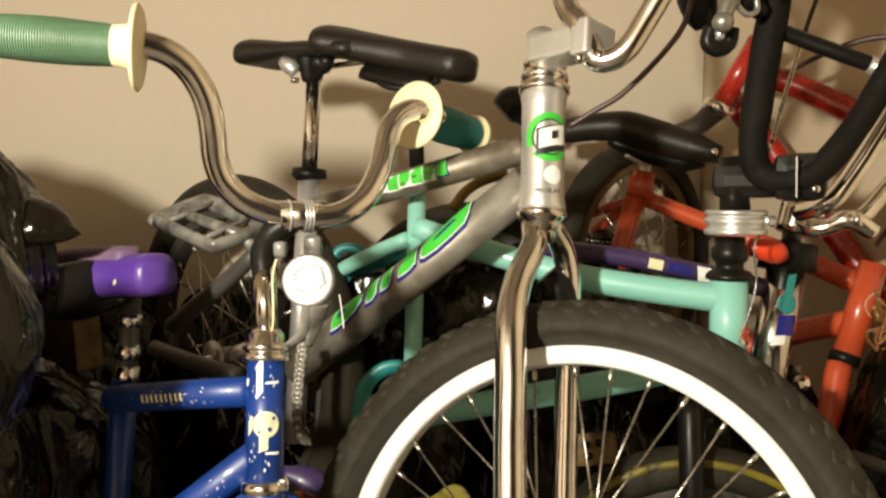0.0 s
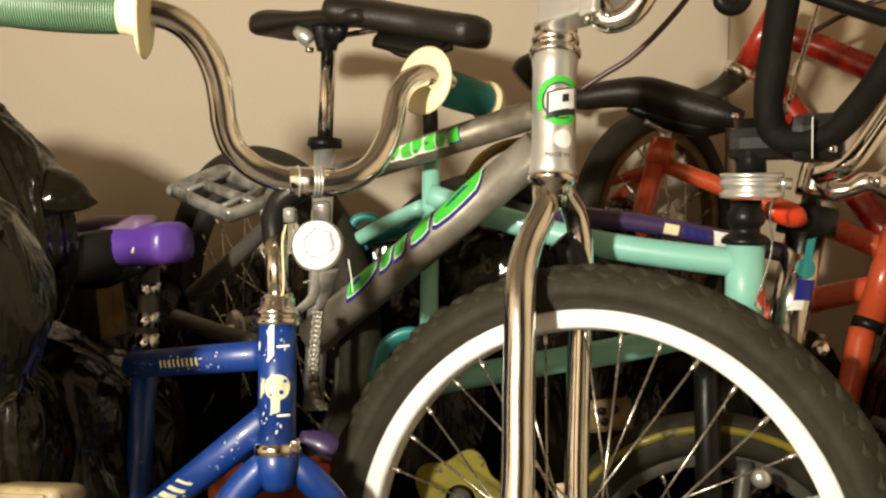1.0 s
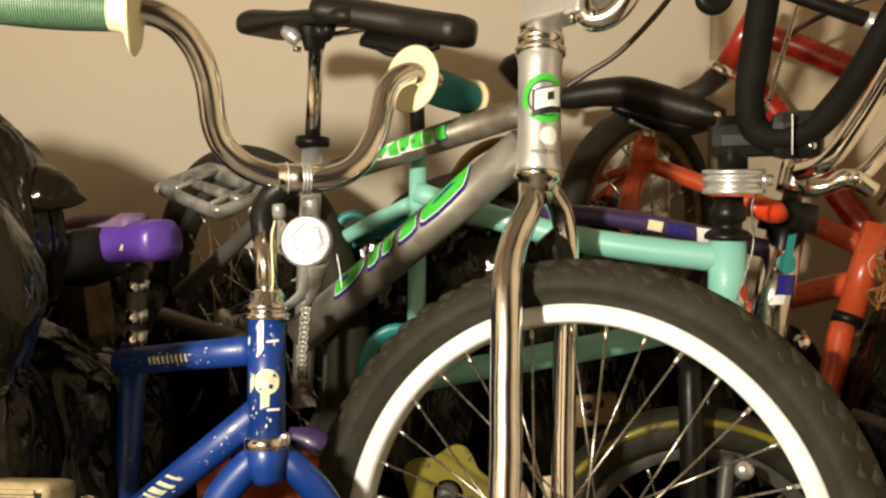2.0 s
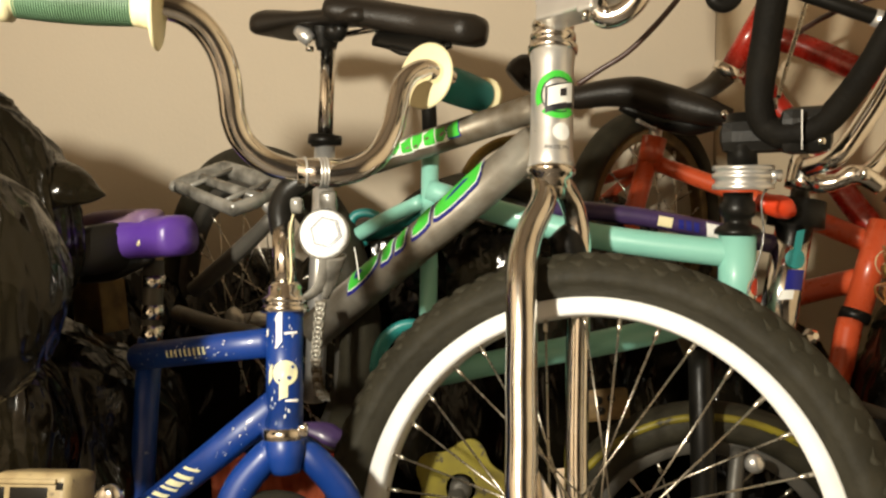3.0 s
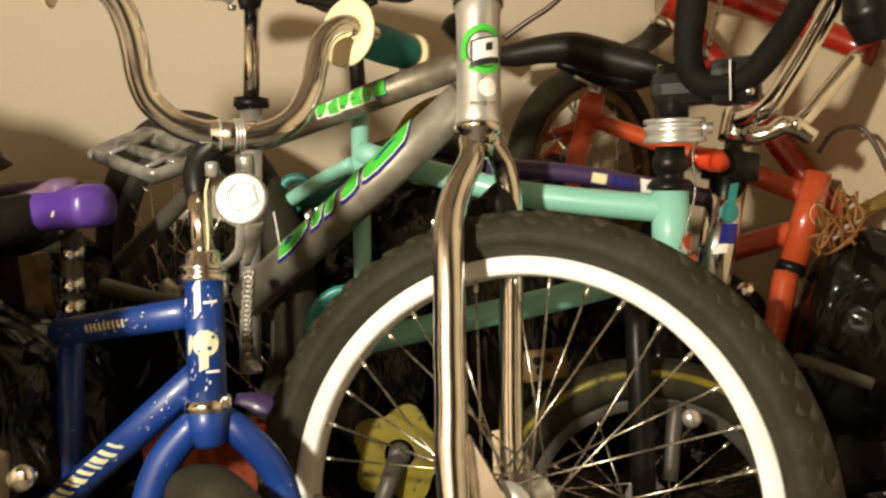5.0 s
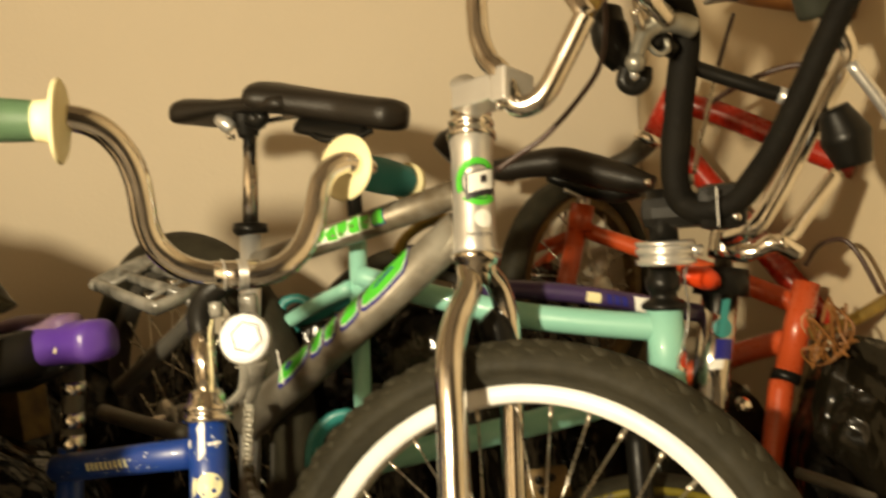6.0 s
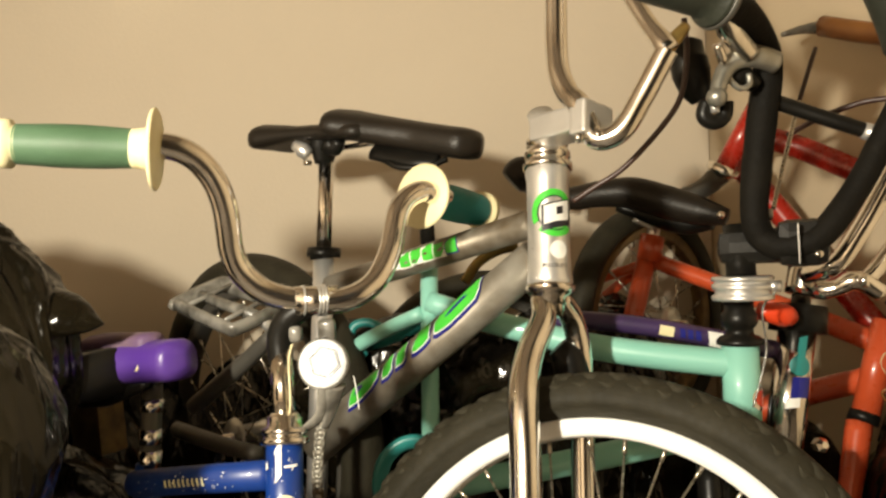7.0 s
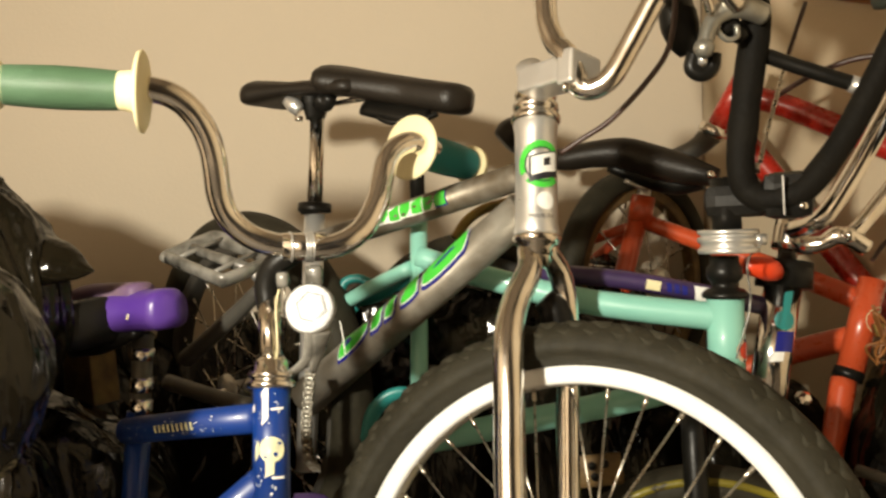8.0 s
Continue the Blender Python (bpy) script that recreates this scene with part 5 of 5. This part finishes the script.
part("frame_tube", sweep([(0.348, 0.889, 0.249), (0.379, 0.880, 0.235), (0.411, 0.862, 0.211)], 0.0065, 12, 3), CREAM, small, "pale dusty tube")
part("frame_tube", sweep([(0.307, 0.879, 0.262), (0.300, 0.866, 0.229), (0.293, 0.851, 0.186)], 0.0085, 14, 3), GREY, small)
part("hub_bolt", lathe((0.375, 0.864, 0.388), (0.4, -1, 0.3), [(0.008, -0.006), (0.008, 0.002), (0.004, 0.006)], 6), CHROME, small, smooth=False)
part("side_tube", sweep([(0.422, 0.850, 0.317), (0.442, 0.826, 0.314), (0.478, 0.801, 0.303)], 0.006, 12, 2), GREY, small)

# orange cloth, red bar and purple panel between the blue fork legs
cloth = bmesh.new()
cf = frame_of((-0.179, 0.818, 0.224), (1, 0.05, 0.04), (0, 0.1, 1))
grid = [[cloth.verts.new(cf @ Vector(((i / 30 - 0.5) * 0.16, 0.004 * math.sin(i * 1.9 + j * 0.35) + 0.01 * math.sin(i * 0.4), (j / 8 - 0.5) * 0.09 + 0.006 * math.sin(i * 0.35)))) for i in range(31)] for j in range(9)]
for j in range(8):
    for i in range(30):
        cloth.faces.new((grid[j][i], grid[j][i + 1], grid[j + 1][i + 1], grid[j + 1][i]))
bmesh.ops.solidify(cloth, geom=list(cloth.faces), thickness=0.003)
tagged(part("folded_cloth", cloth, RUSTY, None), "ribbed orange cloth behind the blue fork", "cloth")
tagged(part("red_bar", sweep([(-0.151, 0.793, 0.278), (-0.134, 0.801, 0.272), (-0.105, 0.810, 0.267)], 0.0062, 14, 3), RED_PLASTIC, None), "orange-red plastic bar behind the blue fork", "bar")
tagged(part("plastic_scrap", sweep([(-0.165, 0.846, 0.291), (-0.138, 0.846, 0.284), (-0.103, 0.845, 0.262)], [0.006, 0.013, 0.009], 16, 4, flat=0.5), PURPLE_DIM, None), "dark purple plastic scrap behind the blue fork", "plastic scrap")

# tangle of pale wires by the red head tube
tangle = thing("wire_tangle", (0.451, 0.888, 0.459), "tangle of dusty ochre wires beside the red head tube", "wire")
rnd = random.Random(4)
for k in range(5):
    pts = [Vector((0.452, 0.888, 0.464)) + Vector((rnd.uniform(-0.005, 0.05), rnd.uniform(-0.02, 0.02), rnd.uniform(-0.05, 0.03))) for _ in range(6)]
    part("wire", sweep(pts, 0.0017, 6, 6), OCHRE, tangle)

# Black lumps added to stand in for unidentified dark clutter by the wall.
bag((0.56, 1.02, 0.20), (0.13, 0.11, 0.15), 31, "black lump filling in dark clutter beside the red fork")
bag((0.44, 1.17, 0.17), (0.13, 0.10, 0.15), 32, "black lump filling in dark clutter beside the red fork")

bag((0.5330, 0.930, 0.3150), (0.085, 0.07, 0.130), 33, "black lump filling in dark clutter beside the red fork")
part("side_bar", sweep([(0.4730, 0.930, 0.4470), (0.5030, 0.930, 0.4520), (0.5350, 0.930, 0.4660), (0.5730, 0.930, 0.4870)], 0.0075, 14, 4), BRASS, red, "tarnished brown bar")
part("side_bar", sweep([(0.5270, 0.950, 0.4280), (0.5520, 0.950, 0.4140), (0.5820, 0.940, 0.3980)], 0.0060, 12, 4), RED, red)
part("side_cable", sweep([(0.4710, 0.930, 0.5240), (0.4880, 0.930, 0.5460), (0.5130, 0.930, 0.5510), (0.5260, 0.920, 0.5340), (0.5440, 0.910, 0.4900)], 0.0028, 8, 5), CABLE, red)

# crumpled dark film and loose spokes in the gaps between the bicycles
film_a = part("plastic_film", lump((0, 0, 0), (0.075, 0.03, 0.055), 41, 0.35, 16.0, 5), BAG, None)
film_a.matrix_basis = Matrix.Translation((0.008, 0.959, 0.466))
tagged(film_a, "crumpled black plastic film behind the mint seat tube", "plastic film")
film_b = part("plastic_film", lump((0, 0, 0), (0.09, 0.03, 0.07), 42, 0.35, 16.0, 5), BAG, None)
film_b.matrix_basis = Matrix.Translation((-0.109, 1.013, 0.414))
tagged(film_b, "crumpled black plastic film behind the silver down tube", "plastic film")

# white box on the wall, near the upper edge of the view
wall_box = thing("wall_box", (-0.5380, 1.330, 1.0920), "white plastic box fixed to the cream wall", "wall box")
wb = frame_of((-0.5380, 1.325, 1.0940), (1, 0, -0.16), (0.16, 0, 1))
part("cover", block(wb, 0.105, 0.050, 0.080, 0.005), DECAL_WHITE, wall_box, smooth=False)
part("back_plate", block(wb @ pose(0.004, 0.030, 0.003), 0.118, 0.012, 0.086, 0.003), CREAM, wall_box, smooth=False)

# tan carton in the dark behind the purple saddle
carton = part("carton", block(frame_of((-0.4130, 0.900, 0.4150), (1, -0.3, 0.1), (0.1, 0, 1)), 0.042, 0.04, 0.060, 0.002), RUST, None, smooth=False)
tagged(carton, "dim tan cardboard carton between bags and bicycles", "carton")

# brass rim showing between the silver tubes
part("brass_rim", sweep([(0.0080, 0.990, 0.5600), (0.0240, 0.990, 0.5820), (0.0470, 0.990, 0.5960), (0.0740, 0.990, 0.6020)], 0.0075, 14, 6, flat=0.5), BRASS, grey, "tarnished brass-coloured rim")
